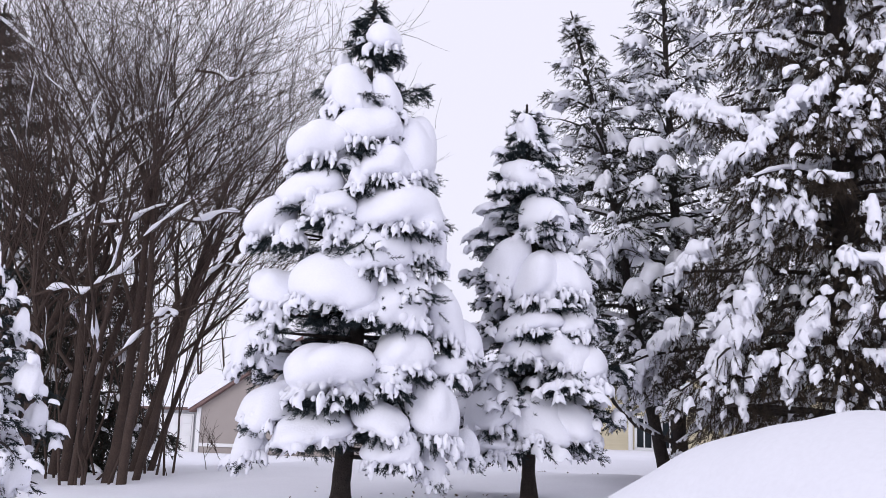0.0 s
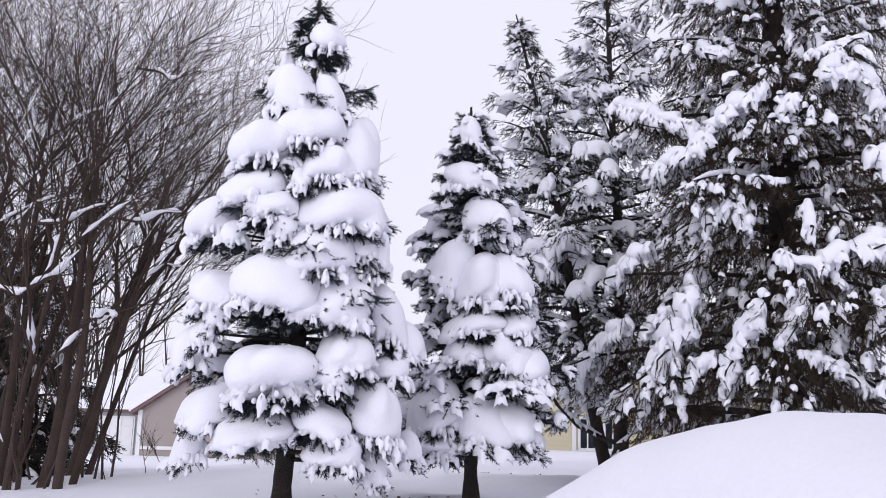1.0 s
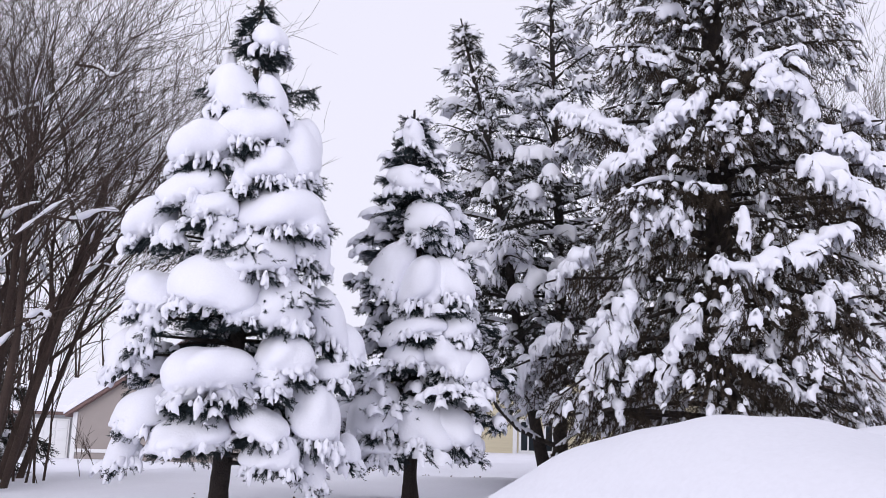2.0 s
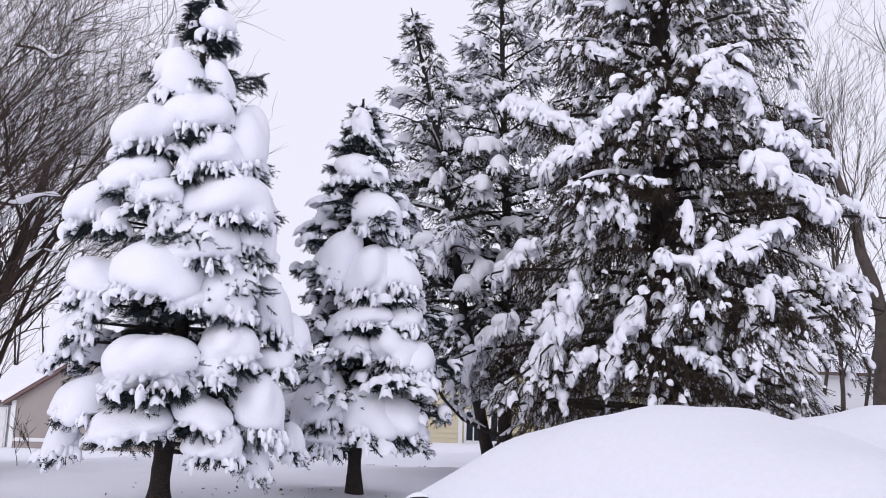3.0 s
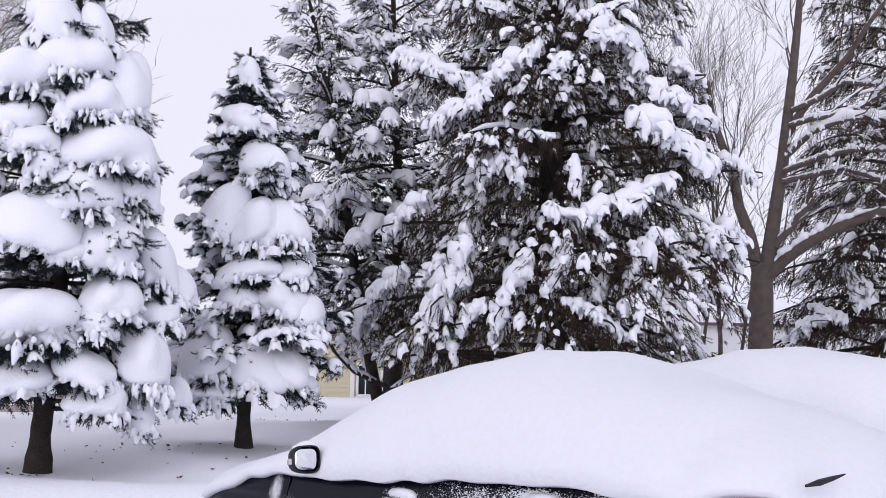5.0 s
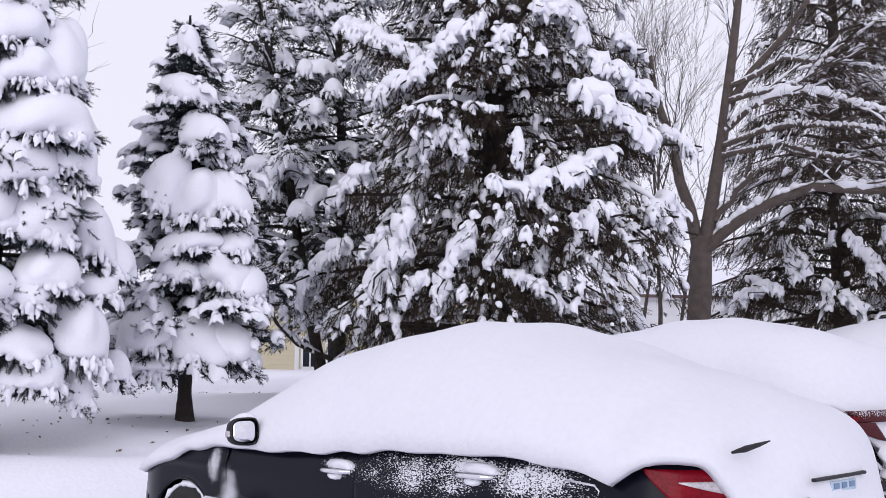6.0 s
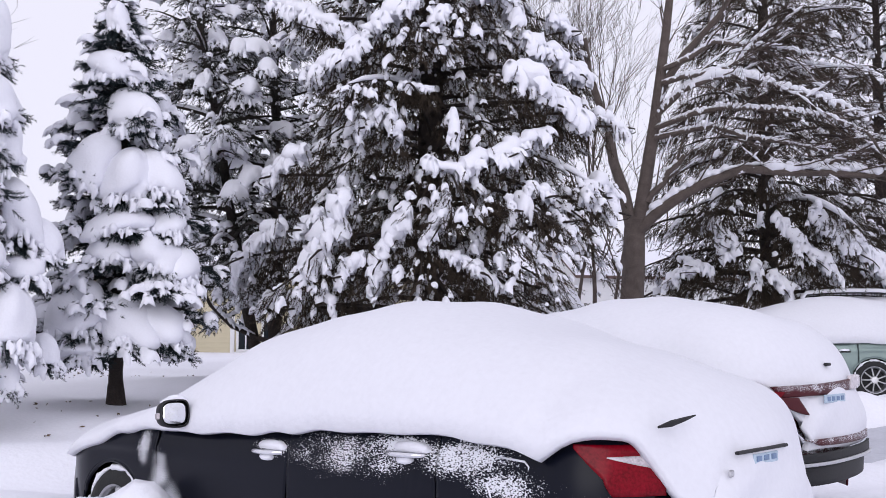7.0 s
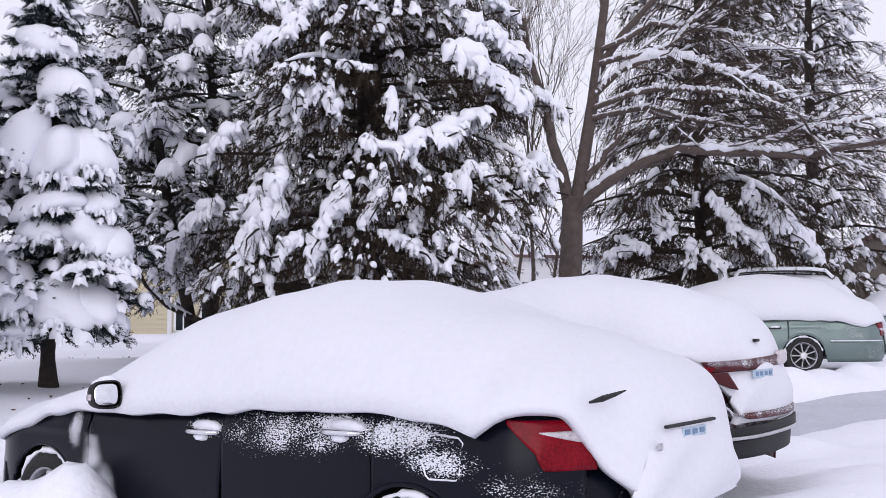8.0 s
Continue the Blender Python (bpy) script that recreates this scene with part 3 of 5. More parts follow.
        b0 = a + (b - a) * 0.05 - np.array([0, 0, 0.3])
        sink = np.array([0, 0, r * 0.75])
        end, mid = q[int(len(q) * 0.85)] - sink, q[len(q) // 2] - sink
        stacks_p.append(b0 + (end - b0) * s8[:, None] + (mid - (b0 + end) / 2) * (4 * s8 * (1 - s8))[:, None])
        stacks_r.append(0.035 * (1 - s8 * 0.85))
    v, f = tubes([(np.stack(stacks_p), np.stack(stacks_r))], 5)
    part("inner_wood", mesh("inner_wood", v, f, BARK), root, "dark bare inner branches", "stuff")
    if ridge_p:
        v, f = tubes([(np.stack(ridge_p), np.stack(ridge_r))], 7)
        part("limb_snow", mesh("limb_snow", v, f, SNOW), root, "snow lying along the inner limbs", "stuff")
    loc, dr, sz = np.concatenate(sp_loc), np.concatenate(sp_dir), np.concatenate(sp_size)
    tv, tf = SPRAYS[template]
    v, f = scatter(tv, tf, frames_along(dr, sz, rng), loc)
    part("needles", mesh("needles", v, f, needles, False), root, "dark drooping needled twigs", "stuff")
    if lump_loc:
        loc, fr = np.concatenate(lump_loc), np.concatenate(lump_fr)
        which = rng.integers(0, 6, len(loc))
        claws = rng.uniform(size=len(loc)) < claw
        fr[claws] = fr[claws] * 1.15
        v, f = join([scatter(CLAWS[k][0], CLAWS[k][1], fr[(which == k) & claws], loc[(which == k) & claws]) for k in range(6)]
                    + [scatter(LUMPS[k % 4][0], LUMPS[k % 4][1], fr[(which == k) & ~claws], loc[(which == k) & ~claws]) for k in range(6)])
        part("snow_clumps", mesh("snow_clumps", v, f, SNOW), root, "small clumps of snow on the twigs", "stuff")
    if small:
        v, f = join(small)
        part("snow_load", mesh("snow_load", v, f, SNOW), root, "lumpy snow along the boughs", "stuff")
    return root


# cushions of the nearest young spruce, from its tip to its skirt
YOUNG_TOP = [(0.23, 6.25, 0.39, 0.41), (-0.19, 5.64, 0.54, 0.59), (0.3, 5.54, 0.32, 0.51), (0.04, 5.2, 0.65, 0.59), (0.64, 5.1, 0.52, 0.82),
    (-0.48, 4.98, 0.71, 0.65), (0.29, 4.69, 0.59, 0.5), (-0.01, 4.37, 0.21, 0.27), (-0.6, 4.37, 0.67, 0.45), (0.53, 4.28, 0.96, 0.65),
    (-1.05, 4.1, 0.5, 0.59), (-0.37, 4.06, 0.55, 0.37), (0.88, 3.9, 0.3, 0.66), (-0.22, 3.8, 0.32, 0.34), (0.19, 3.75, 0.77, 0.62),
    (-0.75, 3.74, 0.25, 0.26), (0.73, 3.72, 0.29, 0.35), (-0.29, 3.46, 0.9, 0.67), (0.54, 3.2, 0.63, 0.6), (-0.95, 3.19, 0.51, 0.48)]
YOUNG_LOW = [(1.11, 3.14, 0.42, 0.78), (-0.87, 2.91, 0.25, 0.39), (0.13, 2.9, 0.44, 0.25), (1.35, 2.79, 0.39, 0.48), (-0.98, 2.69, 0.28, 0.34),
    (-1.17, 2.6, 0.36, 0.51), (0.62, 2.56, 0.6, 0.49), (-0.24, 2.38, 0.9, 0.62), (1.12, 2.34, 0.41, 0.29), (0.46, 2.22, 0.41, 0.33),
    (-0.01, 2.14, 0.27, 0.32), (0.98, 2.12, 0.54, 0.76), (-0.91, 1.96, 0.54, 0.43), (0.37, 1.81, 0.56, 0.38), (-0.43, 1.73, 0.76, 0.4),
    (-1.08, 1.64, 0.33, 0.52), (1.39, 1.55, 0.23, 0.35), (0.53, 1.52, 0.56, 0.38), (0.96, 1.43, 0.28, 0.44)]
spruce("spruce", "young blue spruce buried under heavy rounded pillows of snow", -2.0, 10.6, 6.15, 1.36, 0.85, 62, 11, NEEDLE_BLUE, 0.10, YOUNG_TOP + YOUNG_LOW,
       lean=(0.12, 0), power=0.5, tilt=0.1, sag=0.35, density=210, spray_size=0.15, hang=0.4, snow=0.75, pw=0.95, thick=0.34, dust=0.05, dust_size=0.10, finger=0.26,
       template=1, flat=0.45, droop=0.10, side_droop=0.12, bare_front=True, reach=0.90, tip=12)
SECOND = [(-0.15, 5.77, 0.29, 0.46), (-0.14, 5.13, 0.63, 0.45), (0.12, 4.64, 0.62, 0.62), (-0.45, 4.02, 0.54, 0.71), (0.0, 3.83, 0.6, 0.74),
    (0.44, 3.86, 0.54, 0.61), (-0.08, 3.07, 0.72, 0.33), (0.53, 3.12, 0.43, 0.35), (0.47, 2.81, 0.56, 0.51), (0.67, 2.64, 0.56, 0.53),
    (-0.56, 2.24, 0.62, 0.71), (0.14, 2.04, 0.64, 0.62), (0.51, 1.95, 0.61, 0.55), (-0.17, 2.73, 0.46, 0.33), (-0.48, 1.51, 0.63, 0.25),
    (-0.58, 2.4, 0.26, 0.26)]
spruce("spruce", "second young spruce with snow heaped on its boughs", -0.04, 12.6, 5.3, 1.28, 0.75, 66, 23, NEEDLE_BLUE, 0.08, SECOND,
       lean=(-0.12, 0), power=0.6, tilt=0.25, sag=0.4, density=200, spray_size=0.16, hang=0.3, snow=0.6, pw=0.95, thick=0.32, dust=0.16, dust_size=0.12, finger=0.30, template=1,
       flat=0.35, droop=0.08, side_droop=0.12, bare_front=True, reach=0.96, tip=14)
# boughs of the tall spruce that carry long ridges of snow
BIG_HIGH = [(((-1.07, 7.24), (-0.65, 6.94)), 0.149), (((-2.45, 6.87), (-1.95, 6.46), (-1.57, 6.16), (-1.18, 5.95)), 0.201),
    (((0.39, 6.79), (0.87, 6.95), (1.28, 7.13)), 0.112), (((0.46, 6.53), (0.78, 6.67), (1.14, 6.53), (1.25, 6.19)), 0.279),
    (((-0.13, 6.39), (-0.49, 6.21), (-0.81, 5.94), (-1.13, 5.63), (-1.46, 5.47), (-1.81, 5.36)), 0.223), (((1.75, 6.27), (2.2, 6.14)), 0.178),
    (((0.26, 6.26), (0.1, 5.84)), 0.174), (((1.32, 5.93), (1.64, 5.72), (2.06, 5.59), (2.39, 5.52)), 0.222),
    (((1.15, 5.44), (1.46, 5.22), (1.86, 5.03), (2.19, 4.79)), 0.297), (((1.45, 5.1), (2.02, 4.89), (2.33, 4.74)), 0.187),
    (((2.51, 5.07), (3.09, 4.78)), 0.181), (((0.06, 4.96), (-0.4, 5.06)), 0.077),
    (((-0.64, 4.74), (-0.83, 4.5), (-0.91, 4.35)), 0.186), (((-0.52, 4.69), (-0.4, 4.24)), 0.186),
    (((0.32, 4.63), (0.37, 4.23)), 0.153), (((-1.77, 4.27), (-2.12, 4.07), (-2.4, 3.77)), 0.224),
    (((-0.02, 3.99), (0.35, 3.83), (0.72, 3.96), (1.19, 4.21), (1.67, 4.5)), 0.227)]
BIG_LOW = [(((2.71, 3.98), (2.29, 3.64)), 0.211), (((2.83, 3.94), (2.69, 3.38)), 0.198),
    (((1.32, 3.63), (1.78, 3.54)), 0.151), (((-1.13, 3.6), (-1.24, 3.17), (-1.55, 2.75), (-1.62, 2.4)), 0.292),
    (((1.09, 3.54), (1.15, 3.16)), 0.113), (((0.31, 3.52), (0.12, 3.21), (-0.03, 2.83)), 0.187),
    (((-0.25, 3.37), (-0.4, 3.06), (-0.7, 2.61), (-0.71, 2.24)), 0.225), (((1.77, 3.35), (1.88, 3.12)), 0.091),
    (((-1.49, 3.34), (-1.89, 2.97)), 0.155), (((-2.08, 3.23), (-2.54, 2.95), (-2.89, 2.48)), 0.223),
    (((1.16, 3.23), (1.03, 2.92)), 0.104), (((-0.89, 2.73), (-1.07, 2.51), (-1.19, 2.32)), 0.18),
    (((0.19, 2.72), (0.62, 2.5), (1.05, 2.25)), 0.133), (((-1.7, 2.25), (-1.94, 1.87)), 0.153),
    (((-1.46, 2.25), (-1.29, 1.91)), 0.121), (((-2.3, 2.19), (-2.43, 1.96)), 0.173)]
spruce("spruce", "tall old spruce with dark hanging twigs and snow-laden boughs", 4.35, 14.6, 14.5, 2.95, 1.0, 170, 37, NEEDLE_OLIVE, 0.24, (), BIG_HIGH + BIG_LOW,
       power=0.62, tilt=0.16, sag=0.55, density=92, spray_size=0.23, hang=1.3, snow=0.16, pw=0.5, thick=0.22, dust=0.23, dust_size=0.11, finger=0.5, gaps=0.05,
       flat=0.85, droop=0.25, side_droop=0.4, fringe=0.12, template=2, inner=0.3)
SLENDER = [(-1.46, 6.38, 0.46, 0.36), (-1.18, 7.61, 0.33, 0.33), (-0.8, 7.97, 0.33, 0.31),
    (-0.27, 5.91, 0.44, 0.48), (-0.82, 6.9, 0.3, 0.35), (0.04, 6.32, 0.29, 0.32), (-1.1, 6.11, 0.3, 0.35), (-0.48, 6.68, 0.25, 0.35)]
SLENDER_BOUGHS = [(((-1.6, 4.45), (-1.3, 4.7), (-1.0, 4.8)), 0.3), (((-1.05, 4.75), (-0.75, 4.9), (-0.4, 4.8)), 0.32), (((-1.2, 4.4), (-0.9, 4.3)), 0.25)]
spruce("spruce", "slender leaning spruce with airy snow-flecked branches", 2.0, 17.2, 8.6, 2.3, 1.4, 70, 41, NEEDLE_FAR, 0.10, SLENDER, SLENDER_BOUGHS, lean=(-1.7, 0),
       power=0.7, tilt=0.25, sag=0.4, density=62, spray_size=0.21, hang=0.6, snow=0.35, pw=0.8, thick=0.26, dust=0.20, dust_size=0.10, gaps=0.1, flat=0.8, finger=0.4, template=2, inner=0.35, tip=12)
spruce("spruce", "slender tall spruce with airy snow-flecked branches", 2.3, 18.2, 10.6, 2.5, 1.2, 95, 43, NEEDLE_FAR, 0.12, lean=(-0.25, 0),
       power=0.7, tilt=0.25, sag=0.4, density=62, spray_size=0.21, hang=0.6, snow=0.45, pw=0.8, thick=0.28, dust=0.20, dust_size=0.11, gaps=0.1, flat=0.8, finger=0.4, template=2, inner=0.35, tip=12)
LOW = [(((-1.31, 4.27), (-0.68, 3.7)), 0.284), (((0.19, 4.37), (0.66, 3.71), (1.47, 2.94)), 0.252),
    (((0.81, 4.48), (1.27, 3.96), (1.87, 3.7), (2.45, 3.07)), 0.327), (((-2.39, 2.82), (-1.84, 3.18), (-1.19, 3.27)), 0.21),
    (((-1.05, 4.05), (-0.88, 3.39)), 0.231), (((-0.32, 3.36), (-0.27, 2.85)), 0.201),
    (((-0.08, 3.1), (0.5, 2.58)), 0.225), (((-1.98, 3.45), (-1.45, 3.29)), 0.131),
    (((1.05, 4.61), (0.92, 4.29)), 0.202)]
spruce("spruce", "broad dark spruce with snow along its sloping lower boughs", 14.4, 21.2, 13, 3.9, 0.8, 110, 53, NEEDLE_OLIVE, 0.24, (), LOW,
       power=0.6, tilt=0.2, sag=0.5, density=60, spray_size=0.30, hang=1.1, snow=0.08, pw=0.3, thick=0.2, dust=0.04, dust_size=0.17, finger=0.5, flat=1.0, template=2, inner=0.3)
spruce("spruce", "tall dark spruce flecked with snow beside a brown house", 20.6, 25.0, 14.5, 3.4, 1.5, 100, 59, NEEDLE_OLIVE, 0.22,
       power=0.6, tilt=0.2, sag=0.45, density=30, spray_size=0.34, hang=0.9, snow=0.4, pw=0.7, thick=0.28, dust=0.17, dust_size=0.20, finger=0.4, template=2)
spruce("spruce", "dark spruce behind the bare thicket", -12.8, 19.5, 10.5, 3.0, 0.5, 80, 61, NEEDLE_FAR, 0.2,
       power=0.6, tilt=0.1, sag=0.3, density=40, spray_size=0.36, hang=0.8, snow=0.3, pw=0.5, thick=0.22, dust=0.08, dust_size=0.2)
spruce("spruce", "dark spruce behind the bare thicket", -10.3, 18.0, 6.0, 2.0, 0.3, 50, 62, NEEDLE_FAR, 0.13,
       power=0.6, tilt=0.1, sag=0.3, density=42, spray_size=0.33, hang=0.8, snow=0.2, pw=0.5, thick=0.2, dust=0.06, dust_size=0.18)
spruce("spruce", "dark spruce behind the bare thicket", -9.1, 18.3, 4.6, 1.7, 0.2, 46, 63, NEEDLE_FAR, 0.1,
       power=0.6, tilt=0.1, sag=0.3, density=42, spray_size=0.33, hang=0.8, snow=0.2, pw=0.5, thick=0.2, dust=0.06, dust_size=0.16)
spruce("small_spruce", "small snow-covered spruce at the edge of the thicket", -4.92, 8.3, 2.9, 0.75, 0.15, 40, 67, NEEDLE_BLUE, 0.06,
       power=0.7, tilt=0.1, sag=0.45, density=100, spray_size=0.13, hang=0.5, snow=0.75, pw=0.9, thick=0.34, dust=0.2, dust_size=0.10, template=1, flat=0.6)

# ---- bare trees ----


def grow(rng, start, heading, length, radius, level, levels, spread, out, kids=(5, 7, 7, 5), up=0.25, wob=0.12):
    """Branch lines, each a curved polyline with its radii, by level."""
    n = 7 if level < 3 else 4
    t = np.linspace(0, 1, n)
    h = unit(np.asarray(heading, float))
    bend = rng.normal(size=3) * wob
    bend[2] += up * (0.35 if level else 0.1)
    pts = np.asarray(start) + length * (t[:, None] * h + (t ** 2)[:, None] * bend * 0.6 + np.sin(t * 9 + rng.uniform(0, 6))[:, None] * rng.normal(size=3) * 0.018)
    rad = radius * (1 - 0.62 * t) if level < levels else radius * (1 - 0.75 * t)
    out.setdefault(level, []).append((pts, rad))
    if level == levels:
        return
    k = kids[min(level, len(kids) - 1)]
    k = max(2, int(round(k * rng.uniform(0.75, 1.25))))
    for i in range(k):
        q = rng.uniform(0.25 if level else 0.35, 1.0) if i else 1.0
        j = q * (n - 1)
        a = int(min(n - 2, math.floor(j)))
        p = pts[a] + (pts[a + 1] - pts[a]) * (j - a)
        tan = unit(pts[a + 1] - pts[a])
        rnd = unit(rng.normal(size=3))
        d = unit(tan + unit(np.cross(tan, rnd)) * spread * rng.uniform(0.5, 1.2) + np.array([0, 0, up * 0.5]))
        r = max(0.0046, float(np.interp(q, t, rad)) * rng.uniform(0.4, 0.68))
        grow(rng, p, d, length * rng.uniform(0.42, 0.7), r, level + 1, levels, spread, out, kids, up, wob)


def bare_parts(root, lines, bark, snow_r, snow_share, rng, snow_gain=1.0, min_up=0.86):
    names = {0: "trunk", 1: "limb_wood", 2: "branch_wood", 3: "twig_growth", 4: "fine_growth"}
    for lev, ls in sorted(lines.items()):
        P, R = np.stack([p for p, _ in ls]), np.stack([r for _, r in ls])
        v, f = tubes([(P, R)], (10, 7, 5, 3, 3)[lev])
        part(names[lev], mesh(names[lev], v, f, bark if lev < 3 else TWIG), root, "", "stuff" if lev else "")
    P, R = {7: [], 4: []}, {7: [], 4: []}
    for lev, ls in lines.items():
        for p, r in ls:
            d = unit(p[-1] - p[0])
            if lev and r[0] > snow_r and abs(d[2]) < min_up and rng.uniform() < snow_share:
                a = rng.uniform(0, 0.7)
                span = np.linspace(a, min(1.0, a + rng.uniform(0.15, 0.5)), len(r)) * (len(r) - 1)
                p = np.stack([np.interp(span, np.arange(len(r)), p[:, k]) for k in range(3)], -1)
                r = np.interp(span, np.arange(len(r)), r)
                rr = np.maximum(r * 0.95, 0.008) * snow_gain * rng.uniform(0.7, 1.5)
                rr[0], rr[-1] = rr[0] * 0.4, rr[-1] * 0.3
                rr = rr * (1 + 0.35 * np.sin(np.arange(len(r)) * 2.1 + rng.uniform(0, 6)))
                P[len(r)].append(p + np.array([0, 0, 1.0]) * (r * 0.55 + rr * 0.55)[:, None])
                R[len(r)].append(rr)
    got = [(np.stack(P[k]), np.stack(R[k])) for k in P if P[k]]
    if got:
        v, f = tubes(got, 6)
        part("snow_ridge", mesh("snow_ridge", v, f, SNOW), root, "snow lying along the branches", "stuff")


def stem(name, label, x, y, seed, heading, length, radius, levels=4, spread=0.75, kids=(7, 7, 6, 4), up=0.3, share=0.18, snow_r=0.008, gain=1.0, bark=None, group=""):
    rng = np.random.default_rng(seed)
    root = thing(name, Matrix.Translation((x, y, float(ground_z(x, y)) - 0.08)), label, "tree", group)
    lines = {}
    grow(rng, (0, 0, 0), heading, length, radius, 0, levels, spread, lines, kids, up)
    bare_parts(root, lines, bark or BARK_GROVE, snow_r, share, rng, gain)
    return root


rg = np.random.default_rng(77)
for i, (x, y, lx_, ly_, ln, r) in enumerate((
        (-5.9, 13.3, .10, .0, 6.2, .10), (-6.4, 13.8, .16, .05, 6.0, .12), (-6.3, 14.6, .17, .0, 5.6, .085), (-7.1, 13.9, -.05, .1, 6.4, .11),
        (-7.7, 14.6, .1, 0, 6.8, .10), (-7.1, 16.2, .25, 0, 6.5, .15), (-6.9, 16.4, .24, .05, 5.6, .08), (-7.9, 15.6, .2, .1, 7.0, .11),
        (-8.8, 15.6, .0, .0, 7.4, .12), (-8.2, 14.2, .08, -.1, 6.6, .09), (-7.9, 18.0, .22, 0, 6.6, .09), (-8.8, 18.4, .15, 0, 7.4, .11), (-7.7, 17.6, .24, 0, 5.6, .06), (-9.9, 16.4, .05, 0, 7.5, .12),
        (-7.4, 13.2, .02, 0, 6.0, .07), (-6.75, 13.4, .12, 0, 6.3, .08), (-8.3, 13.6, .04, 0, 6.4, .08), (-9.2, 14.6, .06, 0, 6.8, .1), (-7.0, 15.1, .12, 0, 6.2, .08))):
    stem("bare_tree", "bare brown many-branched tree in a dense thicket, lightly snowed", x, y, 100 + i, (lx_, ly_, 1), ln * 0.74, r * 0.74, 4, 0.85, (8, 6, 4, 2), 0.14, 0.26, 0.007, 1.9, group="bare trees of the thicket")
for i in range(24):
    stem("sapling", "thin bare sapling standing in the snow", float(-8.4 + rg.uniform(0, 2.3)), float(13.2 + rg.uniform(0, 3)), 300 + i,
         (rg.uniform(-.2, .35), rg.uniform(-.15, .15), 1), float(rg.uniform(1.6, 2.8)), 0.022, 2, 0.5, (5, 4), 0.5, 0.1, 0.004, group="saplings of the thicket")
for i in range(5):
    stem("sapling", "dry brown weeds poking through the snow", float(-6.3 + rg.uniform(0, 1.4)), float(15.0 + rg.uniform(0, 2)), 330 + i,
         (rg.uniform(-.5, .5), rg.uniform(-.3, .3), 0.8), float(rg.uniform(0.4, 0.7)), 0.008, 2, 0.8, (5, 4), 0.3, 0.0, group="dry weeds")

for i, (x, y, z, dx, dz, r) in enumerate(((-7.2, 13.0, 3.35, 0.75, 0.05, .055), (-6.5, 13.0, 3.4, 0.75, 0.5, .05), (-6.5, 13.1, 4.35, 1.0, 0.25, .045), (-5.3, 13.4, 4.5, 0.8, 0.1, .05),
                                               (-6.0, 13.2, 2.55, 0.4, 0.35, .04), (-5.6, 13.3, 3.05, 0.3, 0.06, .05), (-6.3, 13.4, 6.0, 0.7, 0.4, .04), (-5.2, 13.6, 6.9, 0.5, -0.15, .035))):
    t7 = np.linspace(0, 1, 9)
    bp_ = np.stack([dx * t7, 0.08 * np.sin(t7 * 4 + i), dz * t7 + 0.05 * np.sin(t7 * 6 + i)], -1)
    br = thing("branch", Matrix.Translation((x, y, z)), "caught bare branch carrying a thick ridge of snow", "branch", "snowy branches in the thicket")
    long_ = np.concatenate([[bp_[0] * 1 - (bp_[1] - bp_[0]) * 4], bp_, [bp_[-1] + (bp_[-1] - bp_[-2]) * 5]])
    part("wood", mesh("wood", *tubes([(long_[None], np.linspace(0.022, 0.008, 11)[None])], 6), BARK_GROVE), br)
    rad_ = r * (0.8 + 0.35 * np.sin(t7 * 11 + i)) * np.minimum(1, 6 * np.minimum(t7, 1 - t7) + 0.2)
    part("snow_ridge", mesh("snow_ridge", *tubes([((bp_ + np.array([0, 0, 0.035]))[None], rad_[None])], 9), SNOW), br)

